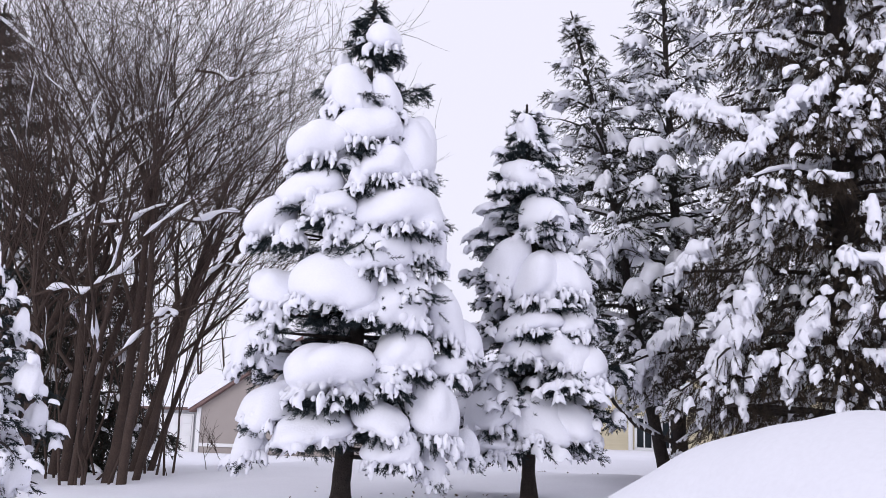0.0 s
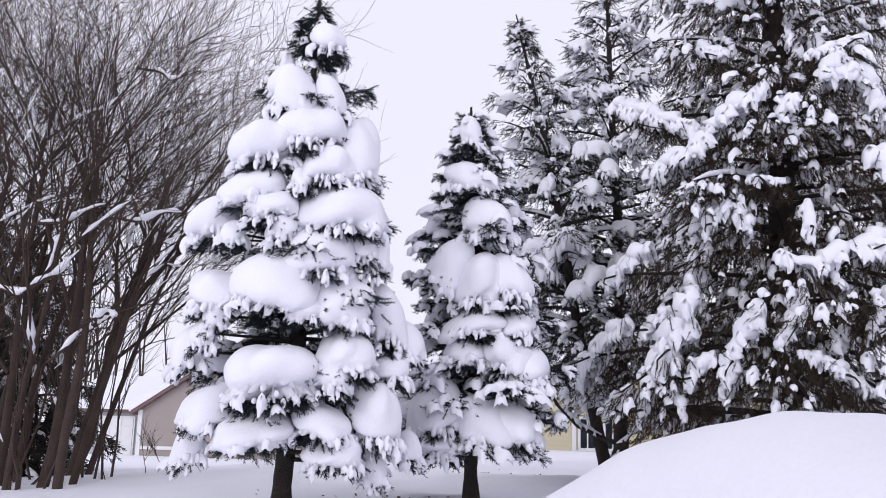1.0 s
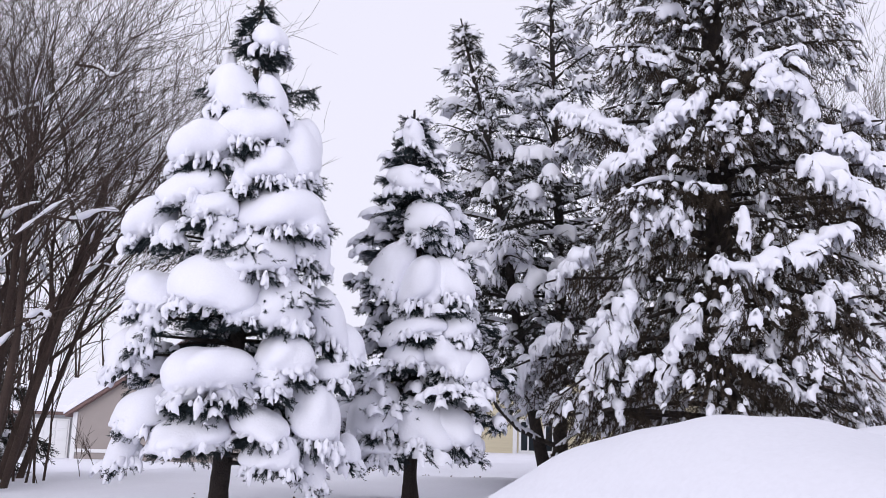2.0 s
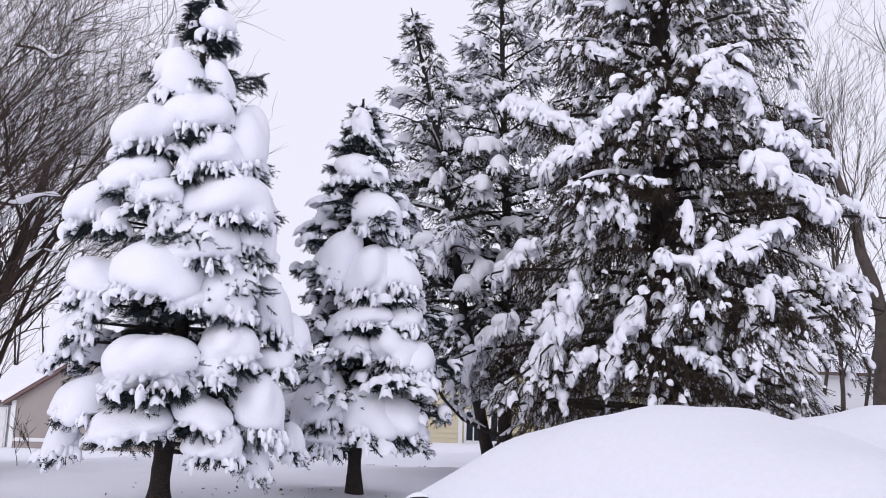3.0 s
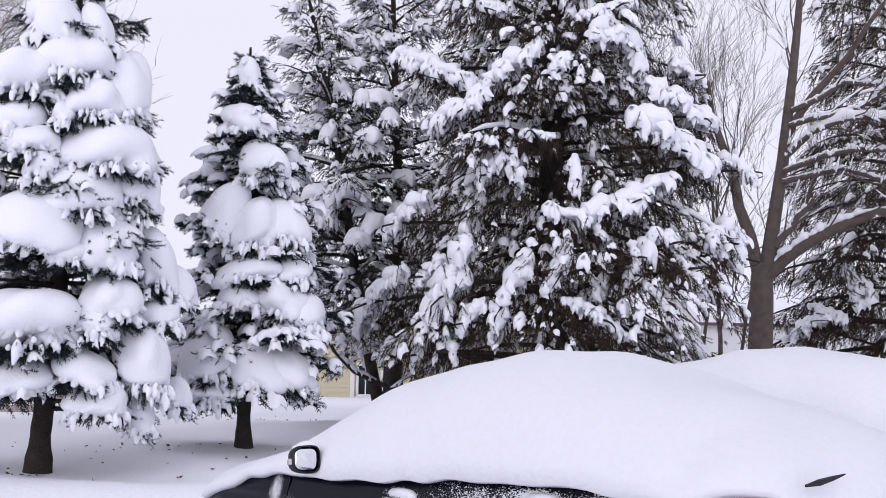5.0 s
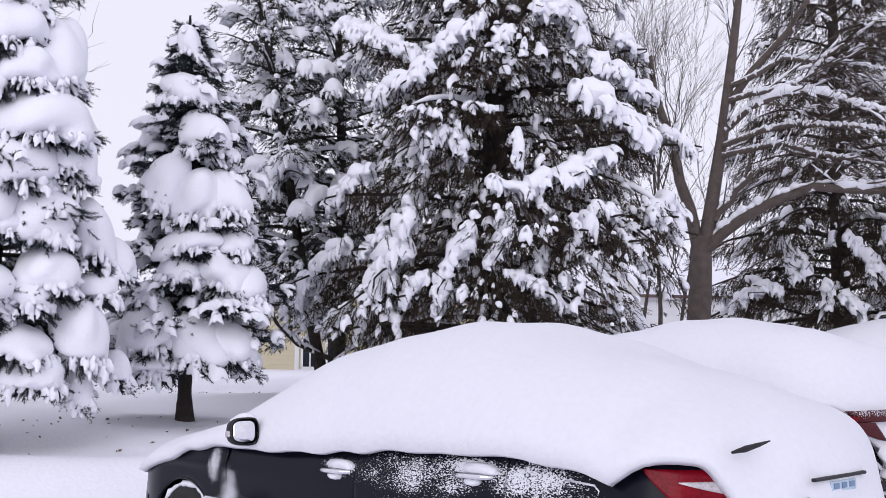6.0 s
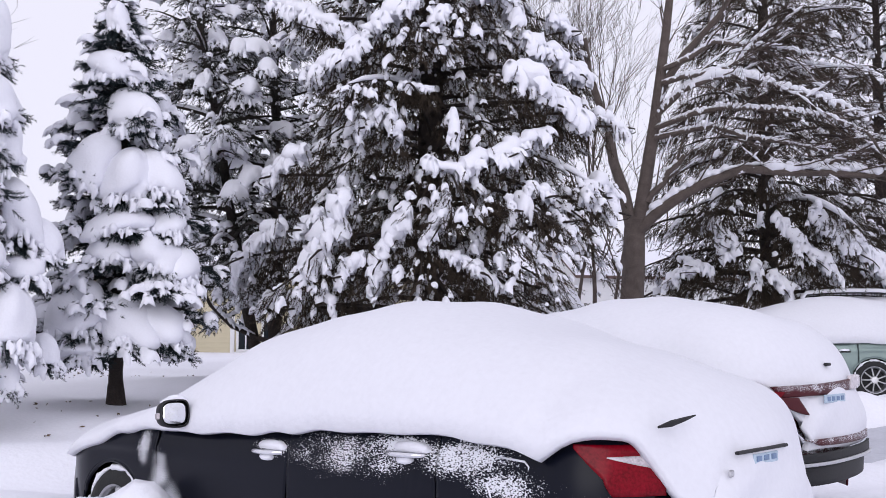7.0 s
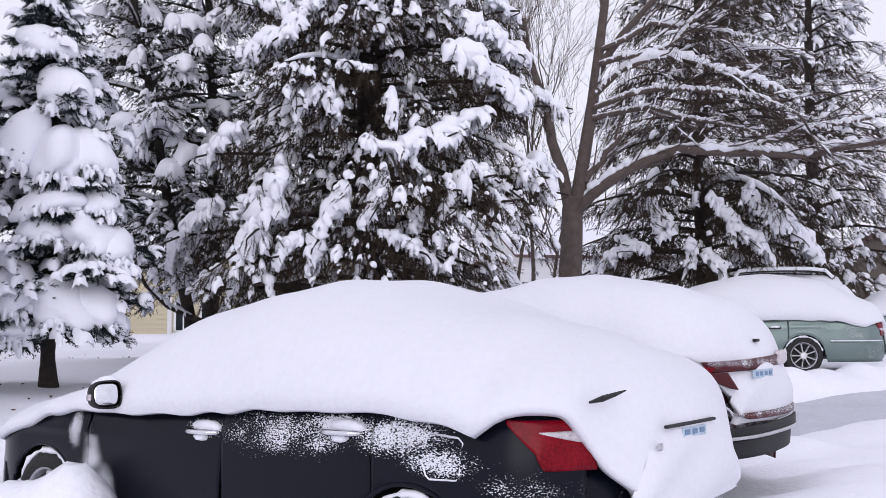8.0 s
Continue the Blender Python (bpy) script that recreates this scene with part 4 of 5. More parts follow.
# the maple with forked trunk and long arching limb
rm = np.random.default_rng(9)
mx, my = 9.35, 18.0
maple = thing("maple", Matrix.Translation((mx, my, float(ground_z(mx, my)) - 0.05)), "bare maple with forked trunk and snow along its limbs", "tree")
ml = {}
mdir = unit(np.array([mx, my]) - EYE_SIDE)
m_ahead, m_across = np.array([-mdir[0], -mdir[1], 0]), np.array([mdir[1], -mdir[0], 0])
MAPLE = (  # trunk, forks and limbs: lines of (across, height), radii at both ends, how far the end leans forward, snow on it
    (((-0.07, 1.0), (-0.07, 2.37), (-0.0, 3.41), (0.08, 4.04)), 0.25, 0.20, 0.0, 0.0),
    (((-0.04, 3.8), (-0.28, 4.91), (-0.49, 5.85), (-0.76, 6.79), (-0.92, 7.87)), 0.135, 0.05, -0.3, 0.0),
    (((0.10, 3.9), (0.41, 5.46), (0.61, 6.85), (0.84, 8.24), (0.95, 9.6)), 0.15, 0.06, 0.2, 0.0),
    (((0.52, 6.5), (1.07, 7.29), (1.81, 7.95), (2.4, 8.9)), 0.09, 0.04, 0.5, 0.03),
    (((0.05, 3.70), (0.78, 4.3), (1.45, 4.68), (2.12, 4.85)), 0.12, 0.085, 0.5, 0.115),
    (((2.10, 4.85), (3.1, 4.68), (4.28, 4.59), (5.97, 4.79)), 0.085, 0.04, 1.0, 0.115),
    (((0.27, 4.3), (0.56, 4.71), (1.02, 5.21)), 0.075, 0.05, 0.2, 0.05),
    (((0.42, 6.0), (1.17, 6.65), (1.84, 6.73), (2.5, 6.47), (3.58, 6.08), (4.31, 5.54)), 0.065, 0.02, 1.2, 0.085),
    (((0.61, 6.7), (1.84, 6.79), (2.63, 7.39)), 0.055, 0.03, 1.0, 0.06),
    (((0.47, 5.8), (1.6, 6.11), (2.26, 5.97), (3.24, 5.81), (4.2, 5.27)), 0.055, 0.02, 1.4, 0.05),
    (((0.45, 5.6), (1.59, 5.76), (2.79, 5.37), (3.65, 5.06)), 0.055, 0.02, 0.6, 0.04),
    (((3.05, 4.68), (4.3, 5.09), (5.15, 5.12), (5.99, 5.31)), 0.05, 0.02, 1.3, 0.06),
    (((0.67, 7.0), (1.63, 7.38), (2.63, 7.22), (3.71, 6.88)), 0.055, 0.02, 0.8, 0.05))
m_base = float(ground_z(mx, my)) - 0.05
for k, (pts, r0, r1, forward, load) in enumerate(MAPLE):
    pts = np.array(pts)
    t = np.linspace(0, 1, 7)
    knots = np.linspace(0, 1, len(pts))
    u, z = np.interp(t, knots, pts[:, 0]), np.interp(t, knots, pts[:, 1])
    start = 0.0 if k < 5 else 0.25 * min(1.0, pts[0, 0])
    if k == 5 or k == 11:
        start = 0.5
    p = m_across * u[:, None] + m_ahead * (start + (forward - start) * t)[:, None] + np.array([0, 0, 1.0]) * (z - m_base)[:, None]
    p[1:-1] += rm.normal(size=(5, 3)) * 0.03
    ml.setdefault(1 if k else 0, []).append((p, np.linspace(r0, r1, 7)))
    if load:
        (bv, bf), _ = snow_bough(rm, p + np.array([0, 0, 1.0]) * (np.linspace(r0, r1, 7) * 0.9 + load * 0.35)[:, None], load, 0.6 if k > 6 else 0.0)
        part("snow_bough", mesh("snow_bough", bv, bf, SNOW), maple, "thick ridge of snow along a limb")
    droopy = k in (5, 7, 8, 9, 10, 11, 12)
    for j in range((12 if droopy else 8) if k else 0):
        q = rm.uniform(0.2, 1)
        i = int(min(5, q * 6))
        tan = unit(p[i + 1] - p[i])
        d = unit(tan + unit(np.cross(tan, rm.normal(size=3))) * 0.65 + np.array([0, 0, -0.02 if droopy else 0.35]))
        sub = {}
        grow(rm, p[i] + (p[i + 1] - p[i]) * (q * 6 - i if q < 1 else 1), d, rm.uniform(0.8, 1.7), 0.018, 2, 4, 0.6, sub, (5, 5, 5, 4), -0.16 if droopy else 0.25)
        for lev, ls in sub.items():
            ml.setdefault(lev, []).extend(ls)
bare_parts(maple, ml, BARK_MAPLE, 0.0055, 0.45, rm, 2.2, 0.93)

for i, (x, y, hx) in enumerate(((9.2, 20.5, -.3), (9.5, 20.6, .05), (8.8, 20.9, -.55), (9.9, 21.2, .25), (8.2, 24, -.1), (10.5, 26, 0), (7.4, 25, .1), (11.6, 27, .1))):
    stem("bare_tree", "slim bare grey tree beside the maple", x, y, 400 + i, (hx, 0, 1), 4.2 + 0.5 * (i % 3) + (2.0 if i > 3 else 0), 0.05 + 0.01 * (i % 3), 4, 0.55, (6, 5, 4, 3), 0.25, 0.12, 0.006, bark=BARK_MAPLE, group="slim bare trees by the maple")

# a bent stem under the slender spruces, bowed down by its snow
bent = thing("bent_sapling", Matrix.Translation((2.22, 16.35, 1.45)), "dark sapling bowed to the ground under a ridge of snow", "tree")
bend_p = np.array([(0.82, 16.42, 2.62), (1.07, 16.4, 2.11), (1.41, 16.39, 1.77), (1.79, 16.37, 1.59), (2.22, 16.35, 1.45)]) - np.array((2.22, 16.35, 1.45))
part("trunk", mesh("trunk", *tubes([(bend_p[None], np.array([[0.022, 0.03, 0.036, 0.04, 0.05]]))], 7), BARK), bent)
(bv, bf), _ = snow_bough(np.random.default_rng(4), bend_p[1:4] + np.array([0, 0, 0.05]), 0.05, 0.3)
part("snow_ridge", mesh("snow_ridge", bv, bf, SNOW), bent)

# ---- cars ----


def lathe(profile, seg=40):
    """(v, f) of a profile of (radius, across) turned round the y axis."""
    p = np.array(profile)
    a = np.arange(seg) * 2 * np.pi / seg
    v = np.stack([p[:, 0:1] * np.cos(a), np.repeat(p[:, 1:2], seg, 1), p[:, 0:1] * np.sin(a)], -1).reshape(-1, 3)
    return v, grid_faces(len(p), seg, True)


def thicken(ob, t, offset=0.0):
    m = ob.modifiers.new("thickness", "SOLIDIFY")
    m.thickness, m.offset = t, offset
    return ob


def wheel(root, x, y, inward, spokes, R=0.33):
    w = new("wheel")
    w.empty_display_size = 0.1
    w.parent = root
    w.location = (x, y, R)
    s = inward
    tyre = [(R * .66, .0), (R * .80, -.012 * s), (R * .93, .0), (R * .985, .03 * s), (R, .06 * s), (R, .16 * s), (R * .97, .2 * s), (R * .66, .2 * s)]
    v, f = lathe(tyre)
    part("tyre", mesh("tyre", v, f, RUBBER), w)
    rim = [(R * .68, -.004 * s), (R * .64, .004 * s), (R * .60, .03 * s), (R * .58, .15 * s)]
    ch = [lathe(rim)]
    ch = [(ch[0][0], tri_faces(ch[0][1]))]
    for k in range(spokes):
        a = k * 2 * math.pi / spokes + 0.35
        sv, sf = box((R * 0.36, 0.03 * s, 0), (R * 0.52, 0.035, R * (0.62 / spokes)), 0.008)
        c, n = math.cos(a), math.sin(a)
        sv = np.stack([sv[:, 0] * c - sv[:, 2] * n, sv[:, 1], sv[:, 0] * n + sv[:, 2] * c], -1)
        ch.append((sv, sf))
    hv, hf = lathe([(0.001, .0), (R * .17, .002 * s), (R * .2, .03 * s)], 20)
    ch.append((hv, tri_faces(hf)))
    v, f = join(ch)
    part("rim", mesh("rim", v, f, ALLOY, False), w, "spoked alloy rim")
    dv, df = lathe([(0.001, .14 * s), (R * .6, .14 * s)], 24)
    part("brake_disc", mesh("brake_disc", dv, df, PLASTIC), w)
    a = np.linspace(radians(12), radians(165), 26)
    rr = R * 0.985
    p = np.stack([rr * np.cos(a), np.full(26, 0.012 * s), rr * np.sin(a)], -1)
    rad = 0.016 + 0.007 * np.sin(a * 9) + 0.005 * np.sin(a * 23)
    rad[0] = rad[-1] = 0.002
    v, f = tubes([(p[None], rad[None])], 6)
    part("snow_rim", mesh("snow_rim", v, f, SNOW), w, "snow stuck to the tyre")
    return w


def car(name, label, m, W, wb, nose, tail, sill, edge, top, paint, spokes, seams, snow_label, lamp, clear, rear_low):
    """A car with its origin under the front axle at its near side; x runs to its tail, y across it."""
    root = thing(name, m, label, "car")

    def side(x, z):
        x, z = np.asarray(x, float), np.asarray(z, float)
        y = 0.012 + 0.05 * (np.clip((z - 0.72) / 0.3, 0, 2)) ** 2 + 0.06 * (np.clip((0.62 - z) / 0.4, 0, 2)) ** 2
        y = y - 0.012 * np.exp(-((z - (0.80 + 0.025 * x / wb)) / 0.025) ** 2)
        y = y + 0.42 * np.clip((-0.25 - x) / (-0.25 - nose), 0, 1.2) ** 2.2
        return y + 0.42 * np.clip((x - (tail - 0.45)) / 0.45, 0, 1.1) ** 2.2

    def low(x):
        z = np.full_like(x, sill)
        for c in (0.0, wb):
            d = np.abs(x - c)
            z = np.where(d < 0.375, np.maximum(z, 0.325 + np.sqrt(np.maximum(0, 0.375 ** 2 - d ** 2))), z)
        return z

    def surface(x0, x1, zlo, zhi, lift=0.0, nx=56, nz=12, slant=0.0, mirror=False):
        xs = np.linspace(x0, x1, nx)
        lo, hi = zlo(xs), zhi(xs)
        t = np.linspace(0, 1, nz)
        Z = lo[:, None] + (hi - lo)[:, None] * t
        X = xs[:, None] + slant * (Z - 0.7)
        Y = side(X, Z) - lift
        if mirror:
            Y = W - Y
        return np.stack([X, Y, Z], -1).reshape(-1, 3), grid_faces(nx, nz)

    def high(xs):
        return np.interp(xs, [e[0] for e in edge], [e[1] for e in edge]) + 0.03

    names = ("front_fender", "front_door", "rear_door", "rear_quarter")
    cuts = (nose + 0.06, *seams, tail - 0.10)
    for mir in (False, True):
        for i, nm in enumerate(names):
            g = 0.004
            v, f = surface(cuts[i] + g, cuts[i + 1] - g, low, high, mirror=mir, slant=0.10 if nm in ("front_door", "rear_door") and i == 1 else 0.0)
            thicken(part(nm, mesh(nm, v, f, paint), root), 0.012)
        for c in (0.0, wb):
            a = np.linspace(radians(2), radians(178), 28)
            p = np.stack([c + 0.372 * np.cos(a), 0 * a, 0.325 + 0.372 * np.sin(a)], -1)
            p[:, 1] = side(p[:, 0], p[:, 2]) + 0.004
            if mir:
                p[:, 1] = W - p[:, 1]
            v, f = tubes([(p[None], np.full((1, 28), 0.013))], 6)
            part("arch_lip", mesh("arch_lip", v, f, paint), root)
    v, f = box(((nose + tail) / 2 - 0.15, W / 2, 0.58), (tail - nose - 0.8, W - 0.62, 0.55), 0.05)
    part("underbody", mesh("underbody", v, f, PLASTIC, False), root, "black underbody")
    for x in (0.0, wb):
        wheel(root, x, 0.03, 1, spokes)
        wheel(root, x, W - 0.03, -1, spokes)
    # bumpers across both ends
    for nm, x_end, sgn, z0, z1 in (("rear_bumper", tail, 1, rear_low[0], rear_low[1]), ("front_bumper", nose, -1, 0.22, 0.66)):
        yy, zz = np.linspace(0.05, W - 0.05, 48), np.linspace(z0, z1, 8)
        Yg, Zg = np.meshgrid(yy, zz, indexing="ij")
        Xg = x_end - sgn * (0.62 * np.abs(1 - 2 * Yg / W) ** 5 + 0.05 * ((Zg - 0.45) / 0.3) ** 2)
        v = np.stack([Xg, Yg, Zg], -1).reshape(-1, 3)
        thicken(part(nm, mesh(nm, v, grid_faces(48, 8), paint), root), 0.02)
    # tail lamps that wrap round the corner
    for mir in (False, True):
        x0, x1, ztop, zdeep = lamp
        v, f = surface(x0, x1, lambda xs: np.interp(xs, [x0, x0 + (x1 - x0) * 0.42, x0 + (x1 - x0) * 0.5, x1], [ztop - 0.012, ztop - 0.135, zdeep, zdeep]),
                       lambda xs: np.full_like(xs, ztop), 0.012, 40, 8, 0.0, mir)
        lampo = part("tail_lamp", mesh("tail_lamp", v, f, RED_LENS), root, "red tail lamp")
        thicken(lampo, 0.015)
        x2, x3, z2, z3 = clear
        v, f = surface(x2, x3, lambda xs: np.interp(xs, [x2, x3], [z2 + 0.03, z2 - 0.012]), lambda xs: np.interp(xs, [x2, x3], [z2 + 0.034, z3]), 0.020, 20, 4, 0.0, mir)
        thicken(part("reverse_lens", mesh("reverse_lens", v, f, CLEAR_LENS), lampo, "clear reversing lens"), 0.008)
    return root, side


def snow_cover(name, label, m, W, nose, tail, edge, top, side, p=2.7, q=0.62, skirt=0.3, bulge=0.11):
    """The smooth blanket of snow over a car's bonnet, glass, roof and boot."""
    xs, vs = np.concatenate([np.linspace(nose - 0.04, tail - 0.25, 105), np.linspace(tail - 0.24, tail, 25)]), np.linspace(-1, 1, 61)
    X, V = np.meshgrid(xs, vs, indexing="ij")
    e = np.interp(X, [k[0] for k in edge], [k[1] for k in edge])
    tx = np.linspace(nose - 0.3, tail + 0.3, 240)
    tz = np.interp(tx, [k[0] for k in top], [k[1] for k in top])
    ker = np.hanning(15)
    tz = np.convolve(np.pad(tz, 7, mode="edge"), ker / ker.sum(), "valid")
    T = np.interp(X, tx, tz)
    e = e + 0.006 * np.sin(X * 9 + np.sin(X * 4) * 3) + 0.003 * np.sin(X * 17 + 1.0)
    yin = side(X, np.full_like(X, 0.93)) - 0.045
    Y = W / 2 + (W / 2 - yin) * V
    dome = np.maximum(0, 1 - np.abs(V) ** p) ** q
    Z = e + (T - e) * dome
    Z = Z + dome * (0.018 * np.sin(X * 2.7 + Y * 1.9) + 0.012 * np.sin(X * 5.1 - Y * 3.3) + 0.006 * np.sin(X * 11 + Y * 9))
    # the snow goes on down over the tail
    rows = []
    for t in np.linspace(0, 1, 19)[1:]:
        zz = Z[-1] * (1 - t) + np.minimum(Z[-1], skirt) * t
        rows.append(np.stack([X[-1] + bulge * math.sin(t * 2.6) * (1 - 0.75 * np.abs(V[-1]) ** 3) + 0.012 * np.sin(Y[-1] * 7 + t * 9), Y[-1], zz], -1))
    v = np.concatenate([np.stack([X, Y, Z], -1).reshape(-1, 3)] + rows)
    ob = new(name, mesh(name, v, grid_faces(130 + 18, 61), DIM_CAR_SNOW))
    ob.matrix_world = m
    corner = ob.vertex_groups.new(name="rounded_tail")
    for i, w in enumerate(np.clip((v[:, 0] - tail + 0.45) / 0.3, 0, 1)):
        if w > 0:
            corner.add([i], float(w), "REPLACE")
    ease = ob.modifiers.new("rounded_tail", "SMOOTH")
    ease.factor, ease.iterations, ease.vertex_group = 0.5, 14, "rounded_tail"
    thicken(ob, 0.05, -1.0)
    return tagged(ob, label, "snow")


def car_pose(x, y, z, dx, dy):
    n = math.hypot(dx, dy)
    dx, dy = dx / n, dy / n
    return Matrix(((dx, -dy, 0, x), (dy, dx, 0, y), (0, 0, 1, z), (0, 0, 0, 1)))


# near sedan
MS = car_pose(0.4, 6.0, 0.0, 0.574, -0.819)
WS = 1.83
EDGE_S = ((-1.0, 0.62), (-0.6, 0.68), (-0.3, 0.74), (0.1, 0.86), (0.35, 0.90), (0.9, 0.90), (1.3, 0.92), (1.9, 0.965), (2.75, 0.985), (2.95, 0.965), (3.2, 0.92), (3.32, 0.975), (3.50, 0.975), (3.55, 0.86), (3.59, 0.74), (3.66, 0.64))
TOP_S = ((-1.3, 0.6), (-1.0, 0.78), (-0.8, 0.87), (-0.35, 0.94), (0.1, 0.99), (0.33, 1.05), (0.5, 1.14), (0.7, 1.28), (0.9, 1.41), (1.1, 1.495), (1.4, 1.545), (1.75, 1.575), (2.1, 1.545), (2.4, 1.49), (2.6, 1.45), (3.07, 1.34), (3.42, 1.21), (3.55, 1.14), (3.64, 1.06), (3.75, 0.92), (4.1, 0.6))
sedan, side_s = car("sedan", "black sedan half buried in snow with frosted doors", MS, WS, 2.825, -0.94, 3.66, 0.24, EDGE_S, TOP_S, BLACK_PAINT, 5, (0.47, 1.62, 2.62),
                    "", (3.31, 3.585, 0.985, 0.79), (3.43, 3.56, 0.905, 0.945), (0.28, 0.80))
snow_cover("snow_blanket", "thick smooth blanket of snow covering the black sedan", MS, WS, -0.94, 3.66, EDGE_S, TOP_S, side_s, skirt=0.58, bulge=0.05)

for x, z in ((1.47, 0.842), (2.43, 0.89)):
    y = float(side_s(x, z))
    h = new("door_handle")
    h.parent = sedan
    h.location = (x, y - 0.004, z)
    tagged(h, "chrome door handle with snow on it")
    t = np.linspace(-0.11, 0.11, 12)
    p = np.stack([t, -0.045 * (1 - (t / 0.11) ** 4), 0.004 + 0 * t], -1)
    v, f = tubes([(p[None], np.full((1, 12), 0.013))], 8)
    part("grip", mesh("grip", v * np.array([1, 1, 1.1]), f, CHROME), h)
    lv2, lf = LUMPS[0]
    part("snow_cap", mesh("snow_cap", lv2 * np.array([0.24, 0.045, 0.07]) + np.array([0.03, 0.004, 0.03]), lf, SNOW), h)
    part("snow_pad", mesh("snow_pad", lv2 * np.array([0.11, 0.07, 0.05]) * np.array([1, 1, -1]) + np.array([0.0, -0.006, -0.018]), lf[:, ::-1], SNOW), h)


def rounded_plate(w, h, r, d, n=8):
    """A shallow dish with rounded corners in the y-z plane, facing +x."""
    a = np.linspace(0, 2 * np.pi, 4 * n, endpoint=False)
    c, s = np.cos(a), np.sin(a)
    yy = np.sign(c) * np.abs(c) ** 0.55 * w / 2
    zz = np.sign(s) * np.abs(s) ** 0.55 * h / 2
    rows = []
    for k, x in ((0.0, d), (0.6, d), (1.0, d * 0.6), (1.0, 0.0)):
        rows.append(np.stack([np.full_like(yy, x), yy * max(k, 0.001), zz * max(k, 0.001)], -1))
    return np.concatenate(rows), grid_faces(4, 4 * n, True)


mir = new("door_mirror")
mir.parent = sedan
mir.location = (0.80, -0.11, 1.015)
mir.rotation_euler = (0, radians(-6), radians(-14))
tagged(mir, "black door mirror edged with snow")
mw, mh = 0.165, 0.15
rows = []
a = np.linspace(0, 2 * np.pi, 40, endpoint=False)
oy, oz = np.sign(np.cos(a)) * np.abs(np.cos(a)) ** 0.6, np.sign(np.sin(a)) * np.abs(np.sin(a)) ** 0.6
for k, x in ((0.90, 0.035), (1.0, 0.03), (1.03, 0.0), (0.95, -0.05), (0.7, -0.10), (0.05, -0.125)):
    rows.append(np.stack([np.full(40, x), oy * mw / 2 * k, oz * mh / 2 * k * (1 + 0.12 * np.cos(a))], -1))
part("housing", mesh("housing", np.concatenate(rows), grid_faces(6, 40, True), PLASTIC), mir)
v, f = rounded_plate(mw * 0.91, mh * 0.89, 0.02, 0.003)
part("mirror_glass", mesh("mirror_glass", v + np.array([0.026, 0, 0]), f, MIRROR), mir, "frosted mirror glass")
v, f = box((-0.03, 0.13, -0.055), (0.05, 0.14, 0.035), 0.01)
part("stalk", mesh("stalk", v, f, PLASTIC, False), mir)
v, f = box((0.0, -0.085, -0.012), (0.05, 0.02, 0.035), 0.006)
part("turn_lamp", mesh("turn_lamp", v, f, CLEAR_LENS, False), mir, "clear turn lamp")
lv2, lf = LUMPS[1]
part("snow_cap", mesh("snow_cap", lv2 * np.array([0.14, 0.16, 0.10]) + np.array([-0.10, 0.05, 0.06]), lf, SNOW), mir)


def loop_trim(name, parent, pts, r, material, label=""):
    p = np.array(pts + pts[:1])
    v, f = tubes([(p[None], np.full((1, len(p)), r))], 5)
    return part(name, mesh(name, v, f, material), parent, label)


fd = []
for x, z in ((2.93, 0.745), (2.91, 0.80), (2.925, 0.895), (2.95, 0.915), (3.09, 0.905), (3.115, 0.885), (3.105, 0.76), (3.09, 0.735), (2.95, 0.73)):
    fd.append((x, float(side_s(x, z)) - 0.004, z))
loop_trim("fuel_door", sedan, fd, 0.0055, SNOW, "square fuel door outlined by snow")
for nm, x, z0, z1, sl in (("seam_snow", 2.62, 0.93, 1.005, 0.0),):
    p = np.array([(x + 0.12, float(side_s(x, z)) - 0.002, z) for z in np.linspace(z0, z1, 5)])
    v, f = tubes([(p[None], np.full((1, 5), 0.005))], 5)
    part(nm, mesh(nm, v, f, SNOW), sedan)
p = np.array([(3.60, 0.21, 1.058), (3.625, 0.27, 1.070), (3.645, 0.34, 1.084), (3.655, 0.41, 1.096)])
v, f = tubes([(p[None], np.array([[0.005, 0.013, 0.009, 0.003]]))], 8)
part("spoiler_lip", mesh("spoiler_lip", v, f, PLASTIC, False), sedan, "dark spoiler lip showing through snow")
plate = part("number_plate", mesh("number_plate", *box((3.745, 0.86, 0.90), (0.012, 0.24, 0.045), 0.004), PLATE, False), sedan, "pale blue number plate under snow")
for k in range(3):
    part("bar", mesh("bar", *box((3.753, 0.78 + 0.075 * k, 0.902), (0.004, 0.045, 0.022)), PLATE_BAR, False), plate)
part("boot_trim", mesh("boot_trim", *box((3.742, 0.84, 0.938), (0.02, 0.50, 0.014), 0.004), PLASTIC, False), sedan, "dark boot trim")
part("badge", mesh("badge", *box((3.735, 0.55, 0.86), (0.012, 0.045, 0.03), 0.008), ALLOY, False), sedan, "round metal badge half under snow")

